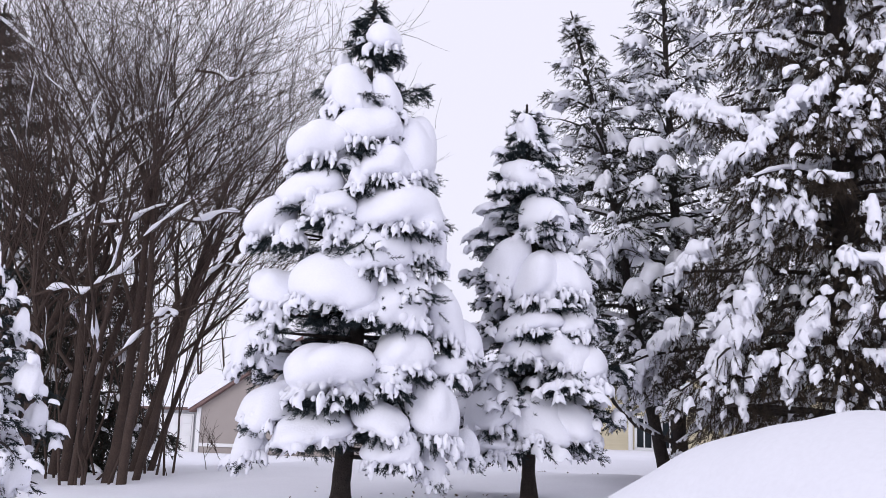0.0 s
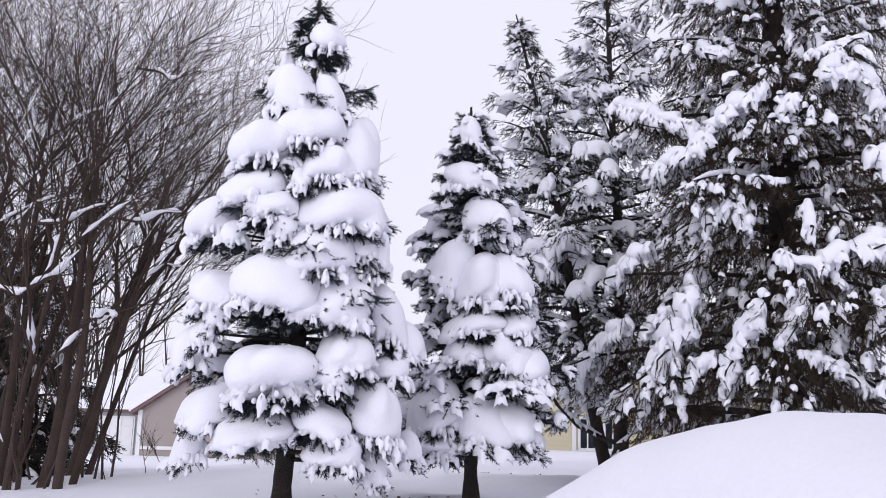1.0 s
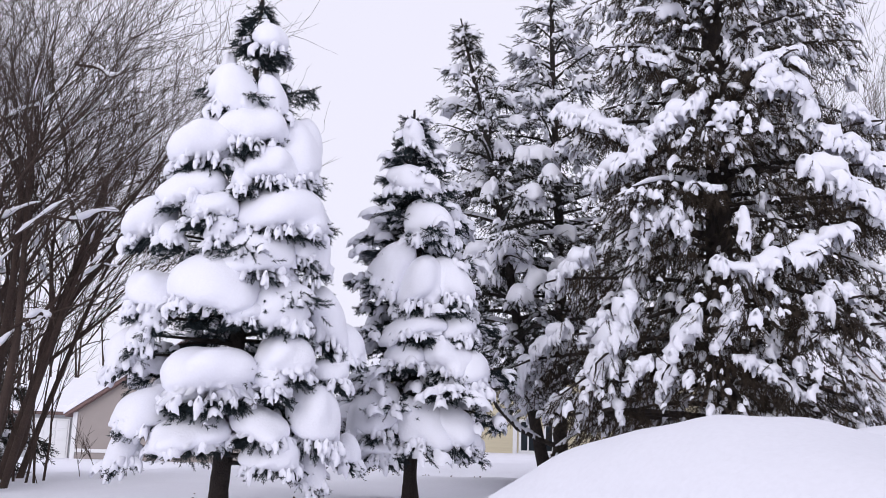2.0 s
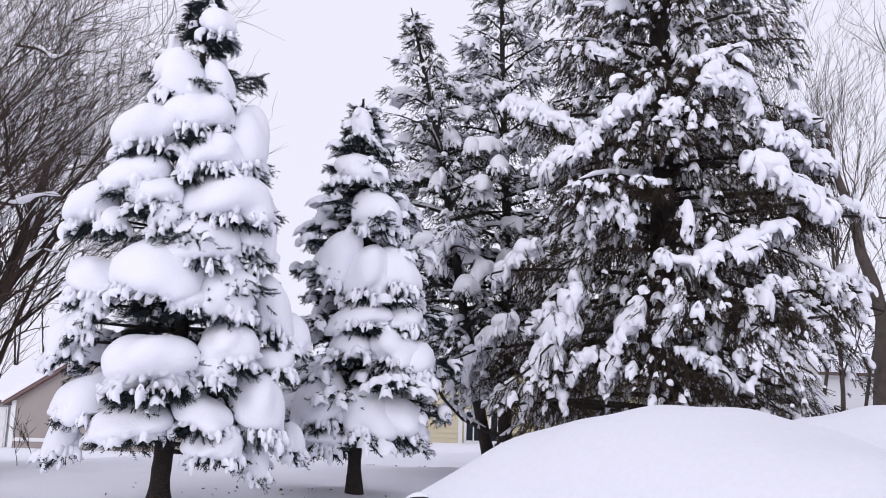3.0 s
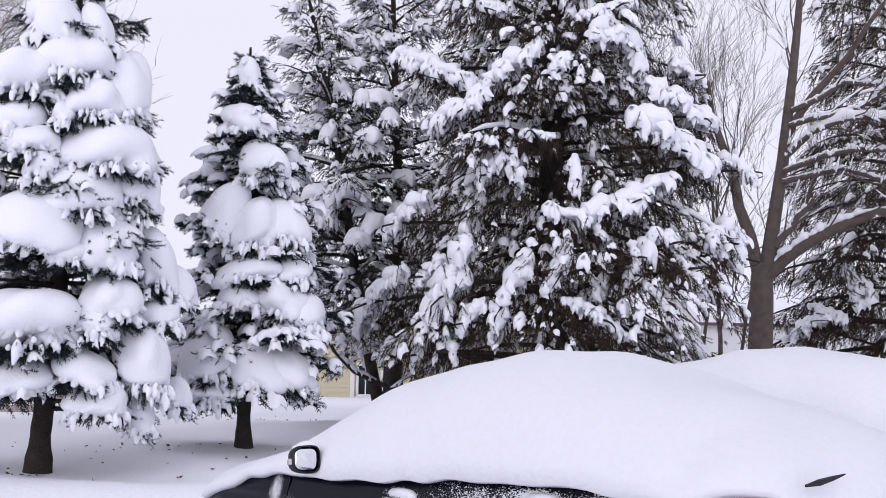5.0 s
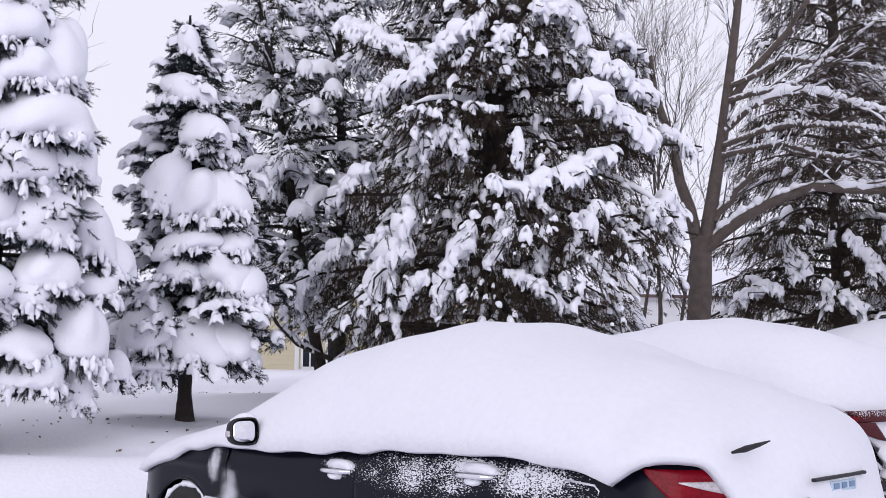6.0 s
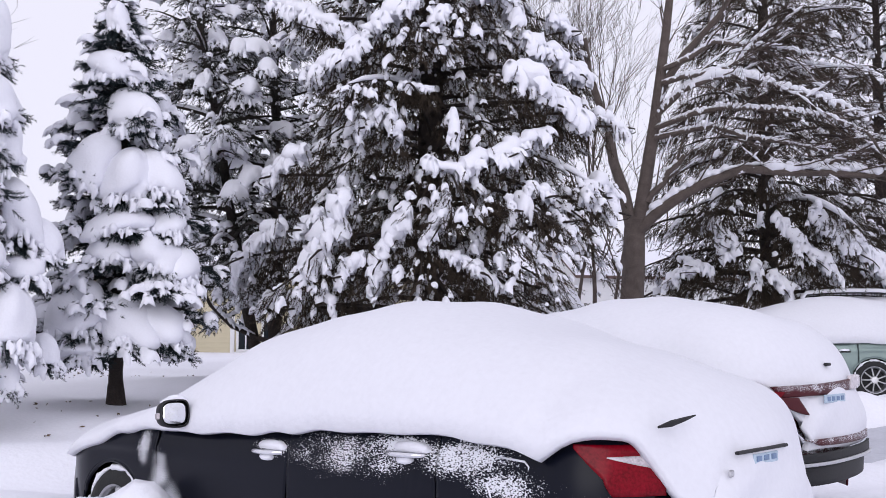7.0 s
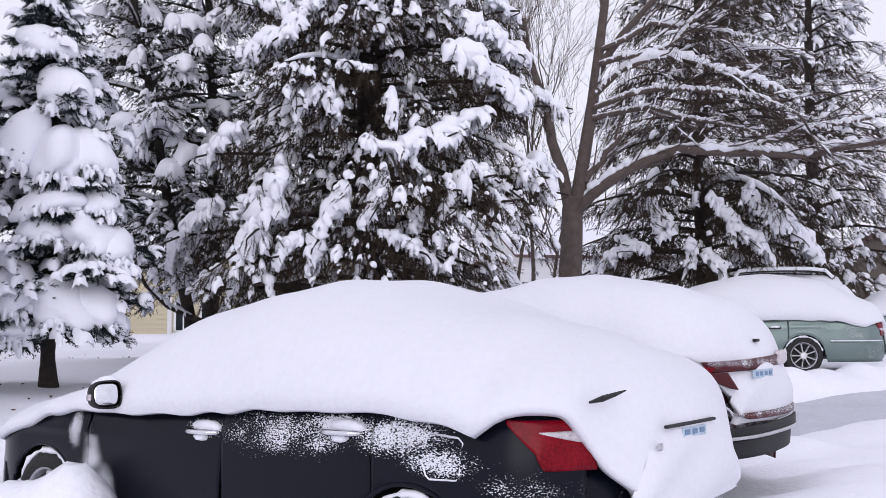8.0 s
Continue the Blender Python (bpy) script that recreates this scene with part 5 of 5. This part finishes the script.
# maroon crossover beside it
MR = car_pose(2.33, 7.93, 0.09, 0.574, -0.819)
WR = 1.84
EDGE_R = ((-1.0, 0.8), (0.3, 0.95), (2.0, 1.0), (3.05, 1.0), (3.30, 0.985), (3.36, 0.92), (3.42, 0.80), (3.46, 0.74))
TOP_R = ((-1.1, 0.8), (-0.7, 1.05), (0.0, 1.14), (0.6, 1.37), (1.0, 1.48), (1.4, 1.55), (1.95, 1.595), (2.35, 1.595), (2.9, 1.53), (3.25, 1.42), (3.40, 1.28), (3.5, 1.08), (3.9, 0.9))
suv, side_r = car("crossover", "maroon crossover buried under deep snow", MR, WR, 2.68, -0.92, 3.46, 0.28, EDGE_R, TOP_R, MAROON, 5, (0.5, 1.6, 2.5),
                  "", (3.10, 3.44, 0.99, 0.86), (3.3, 3.4, 0.93, 0.96), (0.54, 0.63))
snow_cover("snow_blanket", "deep smooth blanket of snow covering the maroon crossover", MR, WR, -0.92, 3.46, EDGE_R, TOP_R, side_r, 2.9, 0.6, 0.62)


def tail_piece(name, outline, lift, material, parent, label="", thick=0.02):
    """A flat piece that follows the curve of the crossover's tail: outline of (across, height), evenly resampled between its upper and lower edge."""
    up, lo = outline
    t = np.linspace(0, 1, 14)
    rows = []
    for k in np.linspace(0, 1, 5):
        pts = [np.array(lo) * (1 - k) + np.array(up) * k]
        y, z = np.interp(t, np.linspace(0, 1, len(up)), pts[0][:, 0]), np.interp(t, np.linspace(0, 1, len(up)), pts[0][:, 1])
        V = np.abs((y - WR / 2) / 0.55)
        x = 3.55 - 0.07 * np.minimum(V, 2) ** 3 - 0.10 * np.clip(0.6 - z, 0, 1) + lift
        rows.append(np.stack([x, y, z], -1))
    return thicken(part(name, mesh(name, np.concatenate(rows), grid_faces(5, 14), material), parent, label), thick)


tail_piece("rear_garnish", (((0.16, 1.035), (0.6, 1.05), (1.08, 1.07)), ((0.22, 0.965), (0.6, 0.975), (1.08, 1.0))), 0.03, MAROON, suv, "maroon garnish strip across the tailgate, dusted with snow")
tail_piece("inner_lamp", (((-0.02, 1.0), (0.10, 1.01), (0.24, 1.0)), ((-0.02, 0.945), (0.08, 0.925), (0.2, 0.955))), 0.035, RED_LENS, suv, "red inner part of the tail lamp")
tail_piece("inner_lamp", (((1.02, 1.09), (1.14, 1.10), (1.24, 1.09)), ((1.02, 1.0), (1.14, 1.0), (1.24, 1.02))), 0.035, CLEAR_LENS, suv, "clear inner part of the tail lamp")
tail_piece("lamp_wedge", (((0.13, 0.965), (0.22, 0.965), (0.33, 0.965)), ((0.30, 0.88), (0.36, 0.86), (0.42, 0.85))), 0.035, MAROON, suv, "dark maroon wedge below the tail lamp")
part("wiper", mesh("wiper", *box((3.53, 0.78, 1.17), (0.03, 0.07, 0.02), 0.006), PLASTIC, False), suv, "tip of the rear wiper")
pl = part("number_plate", mesh("number_plate", *box((3.60, 0.70, 0.95), (0.012, 0.36, 0.055), 0.004), PLATE, False), suv, "pale blue number plate")
for k in range(4):
    part("bar", mesh("bar", *box((3.608, 0.58 + 0.08 * k, 0.95), (0.004, 0.045, 0.028)), PLATE_BAR, False), pl)
tail_piece("bumper_trim", (((0.35, 0.695), (0.9, 0.70), (1.42, 0.71)), ((0.5, 0.655), (0.9, 0.65), (1.42, 0.66))), 0.05, MAROON, suv, "maroon bumper edge dusted with snow")
tail_piece("bumper_band", (((0.12, 0.60), (0.9, 0.62), (1.46, 0.64)), ((0.12, 0.54), (0.9, 0.555), (1.46, 0.57))), 0.06, PLASTIC, suv, "black lower bumper band")
tail_piece("bumper_strip", (((0.12, 0.545), (0.9, 0.56), (1.46, 0.575)), ((0.12, 0.525), (0.9, 0.54), (1.46, 0.555))), 0.075, ALLOY, suv, "bright metal strip along the lower bumper")
tail_piece("lower_bumper", (((0.14, 0.525), (0.9, 0.54), (1.44, 0.555)), ((0.2, 0.40), (0.9, 0.40), (1.40, 0.42))), 0.03, PLASTIC, suv, "black underside of the bumper")

# sage-green sedan across the lane
MG = car_pose(9.26, 15.1, 0.53, 0.92, -0.39)
WG = 1.8
EDGE_G = ((-1.0, 0.6), (0.3, 0.88), (1.5, 0.93), (2.6, 0.93), (3.3, 0.91), (3.75, 0.80), (3.95, 0.82), (4.1, 0.84), (4.16, 0.6), (4.22, 0.4))
TOP_G = ((-1.1, 0.7), (-0.7, 0.95), (0.4, 1.15), (0.9, 1.45), (1.3, 1.60), (1.8, 1.68), (2.6, 1.70), (3.3, 1.56), (3.8, 1.34), (4.1, 1.2), (4.22, 1.05), (4.4, 0.9))
green, side_g = car("sedan", "sage-green older sedan with snow piled on roof and boot", MG, WG, 2.75, -0.95, 4.22, 0.22, EDGE_G, TOP_G, SAGE, 9, (0.5, 1.62, 2.5),
                    "", (3.95, 4.18, 0.88, 0.66), (4.02, 4.15, 0.74, 0.80), (0.28, 0.7))
snow_cover("snow_blanket", "thick blanket of snow covering the sage-green sedan", MG, WG, -0.95, 4.22, EDGE_G, TOP_G, side_g)
for x, z in ((2.28, 0.80),):
    y = float(side_g(x, z))
    part("door_handle", mesh("door_handle", *box((x, y - 0.015, z), (0.2, 0.03, 0.035), 0.01), PLASTIC, False), green, "dark door handle")
    part("handle_snow", mesh("handle_snow", LUMPS[2][0] * np.array([0.2, 0.05, 0.05]) + np.array([x, y - 0.015, z + 0.02]), LUMPS[2][1], SNOW), green)
ring = [(3.1 + 0.085 * math.cos(t), 0, 0.80 + 0.075 * math.sin(t)) for t in np.linspace(0, 6.28, 20, endpoint=False)]
loop_trim("fuel_door", green, [(x, float(side_g(x, z)) - 0.003, z) for x, _, z in ring], 0.006, SAGE, "round fuel door")
p = np.array([(x, float(side_g(x, 0.56)) - 0.012, 0.56) for x in np.linspace(3.2, 4.1, 12)])
part("side_moulding", mesh("side_moulding", *tubes([(p[None], np.full((1, 12), 0.014))], 6), SAGE), green, "moulding with snow on its upper edge")
part("moulding_snow", mesh("moulding_snow", *tubes([(p[None] + np.array([0, -0.004, 0.018]), np.full((1, 12), 0.009))], 6), SNOW), green)

# two more snowed-in cars beyond
MK = car_pose(12.6, 18.9, 0.72, 0.92, -0.39)
EDGE_K = ((-1.0, 0.8), (0.3, 0.95), (3.2, 1.0), (3.8, 0.95))
TOP_K = ((-1.1, 0.8), (-0.6, 1.05), (0.2, 1.2), (0.8, 1.6), (1.2, 1.74), (2.9, 1.74), (3.3, 1.6), (3.6, 1.3), (3.9, 1.0))
wagon, side_k = car("wagon", "snow-covered wagon with a roof rack behind the green sedan", MK, 1.82, 2.7, -0.92, 3.7, 0.28, EDGE_K, TOP_K, SAGE, 5, (0.5, 1.6, 2.5),
                    "", (3.4, 3.66, 1.0, 0.85), (3.5, 3.62, 0.9, 0.95), (0.3, 0.75))
snow_cover("snow_blanket", "thick snow over the wagon", MK, 1.82, -0.92, 3.7, EDGE_K, TOP_K, side_k, 3.2, 0.5)
for y in (0.35, 1.47):
    p = np.array([(1.0, y, 1.70), (1.1, y, 1.83), (1.5, y, 1.86), (2.0, y, 1.87), (2.6, y, 1.86), (2.95, y, 1.82), (3.1, y, 1.66)])
    part("roof_rail", mesh("roof_rail", *tubes([(p[None], np.full((1, 7), 0.022))], 6), PLASTIC), wagon, "dark roof rail")
    part("rail_snow", mesh("rail_snow", *tubes([(p[None] + np.array([0, 0, 0.05]), np.full((1, 7), 0.045))], 8), SNOW), wagon)
part("rear_glass", mesh("rear_glass", *box((3.30, 0.9, 1.52), (0.04, 1.3, 0.16), 0.02), GLASS_DARK, False), wagon, "dark strip of rear glass")
part("rear_wiper", mesh("rear_wiper", *box((3.36, 0.75, 1.48), (0.03, 0.5, 0.03), 0.008), PLASTIC, False), wagon)
MQ = car_pose(16.6, 18.6, 0.62, 0.92, -0.39)
hatch, side_q = car("hatchback", "car lost under a thick cover of snow", MQ, 1.8, 2.6, -0.9, 3.4, 0.28, EDGE_K, TOP_K, SAGE, 5, (0.5, 1.6, 2.4),
                    "", (3.1, 3.36, 1.0, 0.85), (3.2, 3.32, 0.9, 0.95), (0.3, 0.75))
snow_cover("snow_blanket", "thick snow over the hidden hatchback", MQ, 1.8, -0.9, 3.4, EDGE_K, [(a_, b_ - 0.12) for a_, b_ in TOP_K], side_q, 2.6, 0.6)

# ---- houses ----


def window(root, c, w, h, n=(0, -1, 0), d=0.08):
    win = new("window")
    win.parent = root
    win.location = c
    t = 0.09
    for nm, cx, cz, sx, sz in (("frame", 0, h / 2, w + t, t), ("frame", 0, -h / 2, w + t, t), ("frame", -w / 2, 0, t, h), ("frame", w / 2, 0, t, h), ("frame", 0, 0, 0.05, h)):
        part(nm, mesh(nm, *box((cx, -d / 2, cz), (sx, d, sz), 0.008), WHITE, False), win)
    part("pane", mesh("pane", *box((0, -0.01, 0), (w, 0.02, h)), GLASS_DARK, False), win, "dark window pane")
    part("sill", mesh("sill", *box((0, -0.07, -h / 2 - 0.07), (w + 0.25, 0.16, 0.05), 0.01), WHITE, False), win)


def siding(root, x0, x1, y, z0, z1, material, rows, gable=0.0):
    """Lapped boards on a wall that faces -y, each board its own piece; gable lifts the middle."""
    h = (z1 - z0) / rows
    v = np.array([(0, 0, 0), (1, 0, 0), (1, -0.018, 0.02), (0, -0.018, 0.02), (0, 0.0, h), (1, 0.0, h), (0, -0.018, 0), (1, -0.018, 0)], float)
    f = [[6, 7, 2, 3], [3, 2, 5, 4], [0, 1, 7, 6], [4, 5, 1, 0]]
    data = mesh("board", v, f, material, False)
    for i in range(rows):
        b = part("board", data, root)
        zz = z0 + i * h
        cut = 0.0
        b.location, b.scale = (x0 + cut, y, zz), (x1 - x0 - 2 * cut, 1, 1)


def gable_roof(root, x0, x1, y0, y1, eave, rise, over, material, along_x=True, snow=0.28):
    """A pitched roof with its ridge along x or y, and a thick slab of snow on it."""
    cx, cy = (x0 + x1) / 2, (y0 + y1) / 2
    for nm, lift, th, ma, grow_ in (("roof", 0.0, 0.16, material, 0.0), ("roof_snow", 0.165, snow, SNOW, 0.06)):
        o = over + grow_
        if along_x:
            pr = [(y0 - o, eave - rise * o / (cy - y0)), (cy, eave + rise), (y1 + o, eave - rise * o / (cy - y0))]
            v = [(x, yy, zz + lift + k * th) for x in (x0 - o, x1 + o) for k in (0, 1) for yy, zz in pr]
        else:
            pr = [(x0 - o, eave - rise * o / (cx - x0)), (cx, eave + rise), (x1 + o, eave - rise * o / (cx - x0))]
            v = [(xx, y, zz + lift + k * th) for y in (y0 - o, y1 + o) for k in (0, 1) for xx, zz in pr]
        q = [[0, 1, 4, 3], [1, 2, 5, 4], [6, 7, 10, 9], [7, 8, 11, 10], [0, 1, 7, 6], [1, 2, 8, 7], [3, 4, 10, 9], [4, 5, 11, 10], [0, 3, 9, 6], [2, 5, 11, 8]]
        part(nm, mesh(nm, v, q, ma, False), root, "snow lying thick on the roof" if ma is SNOW else "")


def prism(x0, x1, y0, y1, z0, z1, rise, along_x):
    """Walls with gable ends as one solid."""
    cx, cy = (x0 + x1) / 2, (y0 + y1) / 2
    v = [(x0, y0, z0), (x1, y0, z0), (x1, y1, z0), (x0, y1, z0), (x0, y0, z1), (x1, y0, z1), (x1, y1, z1), (x0, y1, z1)]
    v += [(x0, cy, z1 + rise), (x1, cy, z1 + rise)] if along_x else [(cx, y0, z1 + rise), (cx, y1, z1 + rise)]
    if along_x:
        t = [[0, 1, 5], [0, 5, 4], [2, 3, 7], [2, 7, 6], [1, 2, 6], [1, 6, 5], [5, 6, 9], [3, 0, 4], [3, 4, 7], [4, 8, 7], [4, 5, 9], [4, 9, 8], [7, 8, 9], [7, 9, 6]]
    else:
        t = [[0, 1, 5], [0, 5, 4], [4, 5, 8], [2, 3, 7], [2, 7, 6], [6, 7, 9], [1, 2, 6], [1, 6, 5], [3, 0, 4], [3, 4, 7], [4, 8, 9], [4, 9, 7], [5, 6, 9], [5, 9, 8]]
    return np.array(v, float), np.array(t)


yh = thing("house", Matrix.Translation((0, 38.0, 1.2)), "pale yellow sided house with white-framed windows behind the spruces", "house")
part("wall", mesh("wall", *prism(-3.0, 9.0, 0.0, 8.0, 0, 3.0, 2.0, True), YELLOW, False), yh)
siding(yh, -3.0, 9.0, -0.003, 0.1, 3.0, YELLOW, 16)
gable_roof(yh, -3.0, 9.0, 0.0, 8.0, 3.0, 2.0, 0.4, SHINGLE)
for x in (2.62, 3.55, 6.3, 7.2):
    window(yh, (x, -0.02, 0.75), 0.62, 1.15)
part("corner_board", mesh("corner_board", *box((2.12, -0.04, 0.7), (0.16, 0.08, 1.9), 0.01), WHITE, False), yh)

gh = thing("house", Matrix.Translation((-15.6, 44.0, 0.35)), "taupe house with white garage door and snowy roof", "house")
part("wall", mesh("wall", *prism(-1.6, 8.0, 0.0, 9.0, 0, 2.2, 3.2, False), TAUPE, False), gh)
part("base_band", mesh("base_band", *box((3.2, -0.03, 0.52), (9.6, 0.06, 0.16), 0.01), WHITE, False), gh)
part("corner_board", mesh("corner_board", *box((-1.6, -0.02, 1.1), (0.2, 0.1, 2.2), 0.01), WHITE, False), gh)
gable_roof(gh, -1.6, 8.0, 0.0, 9.0, 2.2, 3.2, 0.35, BRICK_TRIM, False)
wing = part("garage_wing", mesh("garage_wing", *prism(-5.4, -1.62, 0.6, 9.0, 0, 2.15, 1.4, True), GREY_SIDING, False), gh)
gd = part("garage_door", mesh("garage_door", *box((-2.9, 0.56, 0.95), (1.7, 0.08, 1.9), 0.01), WHITE, False), gh, "white panelled garage door")
for i in range(4):
    for j in range(3):
        part("panel", mesh("panel", *box((-3.45 + 0.55 * j, 0.50, 0.28 + 0.45 * i), (0.46, 0.03, 0.36), 0.01), WHITE, False), gd)
gable_roof(gh, -5.4, -1.62, 0.6, 9.0, 2.15, 1.4, 0.3, SHINGLE, True)

wh = thing("house", Matrix.Translation((19.3, 41.0, 1.6)), "white house glimpsed past the maple", "house")
part("wall", mesh("wall", *prism(-2.0, 6.0, 0, 7, 0, 3.1, 1.8, True), WHITE, False), wh)
siding(wh, -2.0, 6.0, -0.003, 0.1, 3.1, WHITE, 16)
gable_roof(wh, -2.0, 6.0, 0, 7, 3.1, 1.8, 0.35, SHINGLE)
window(wh, (0.6, -0.02, 1.7), 0.9, 1.2)
sh = thing("house", Matrix.Translation((14.2, 43.0, 1.6)), "grey sided house glimpsed behind bare branches", "house")
part("wall", mesh("wall", *prism(-4.0, 3.0, 0, 7, 0, 2.9, 1.8, True), GREY_SIDING, False), sh)
siding(sh, -4.0, 3.0, -0.003, 0.1, 2.9, GREY_SIDING, 14)
gable_roof(sh, -4.0, 3.0, 0, 7, 2.9, 1.8, 0.35, SHINGLE)
bh = thing("house", Matrix.Translation((27.6, 29.5, 1.3)) @ pose(0, 0, 0, 0, 0, -30), "dark brown house with a sloping snow-edged roof", "house")
part("wall", mesh("wall", *prism(-2.6, 6.0, 0, 8, 0, 2.4, 2.2, False), BROWN, False), bh)
siding(bh, -2.6, 6.0, -0.003, 0.1, 2.4, BROWN, 14)
gable_roof(bh, -2.6, 6.0, 0, 8, 2.4, 2.2, 0.45, SHINGLE, False)

# distant woods along the horizon
def wood_line(name, label, x0, x1, y, h, n, seed, material):
    r = np.random.default_rng(seed)
    xs = r.uniform(x0, x1, n)
    ys = y + r.uniform(-6, 6, n)
    zs = ground_z(xs, ys)
    hh = h * r.uniform(0.6, 1.15, n)
    t = np.linspace(0, 1, 7)
    P = np.stack([np.stack([xs[:, None] + r.normal(size=(n, 1)) * t * 1.0, ys[:, None] + 0 * t, zs[:, None] + hh[:, None] * t], -1)])[0]
    ch = [tubes([(P, 0.13 * (1 - 0.85 * t)[None] * np.ones((n, 1)))], 4)]
    k = n * 12
    i = r.integers(0, n, k)
    q = r.uniform(0.25, 0.98, k)
    s = np.stack([np.interp(q[j], t, P[i[j], :, 0]) for j in range(k)])
    st = np.stack([s, ys[i], zs[i] + hh[i] * q], -1)
    d = unit(r.normal(size=(k, 3)) * np.array([1, 1, 0.4]) + np.array([0, 0, 0.7]))
    L = hh[i] * r.uniform(0.1, 0.28, k)
    Q = st[:, None] + d[:, None] * (L[:, None] * t)[..., None]
    ch.append(tubes([(Q, 0.03 * (1 - 0.8 * t)[None] * np.ones((k, 1)))], 3))
    v, f = join(ch)
    tagged(new(name, mesh(name, v, f, material)), label, "trees", kind="stuff")


wood_line("far_wood", "bare grey trees on the skyline", -60, -14, 62, 11, 40, 3, TWIG)
wood_line("far_wood", "bare grey trees on the skyline", 4, 60, 60, 10, 48, 4, TWIG)

# fallen leaves and bits on the snow
rl = np.random.default_rng(21)
k = 170
lx2 = np.concatenate([rl.uniform(-1.5, 5.0, 120), rl.uniform(-3, 0.5, 50)])
ly2 = np.concatenate([rl.uniform(18.6, 21.5, 120), rl.uniform(9.5, 13, 50)])
lz2 = ground_z(lx2, ly2) + 0.012
tv = np.array([(-.5, -.25, 0), (.1, -.35, .15), (.55, 0, 0.05), (.1, .35, .15), (-.5, .25, 0), (-.1, 0, -.1)], float)
tf = np.array([(0, 1, 5), (1, 2, 5), (2, 3, 5), (3, 4, 5)])
v, f = scatter(tv, tf, frames_along(rl.normal(size=(k, 3)) * np.array([1, 1, .2]), rl.uniform(0.025, 0.06, k), rl), np.stack([lx2, ly2, lz2], -1))
tagged(new("fallen_leaves", mesh("fallen_leaves", v, f, LEAF, False)), "brown leaves scattered on the snow", "leaves", kind="stuff")
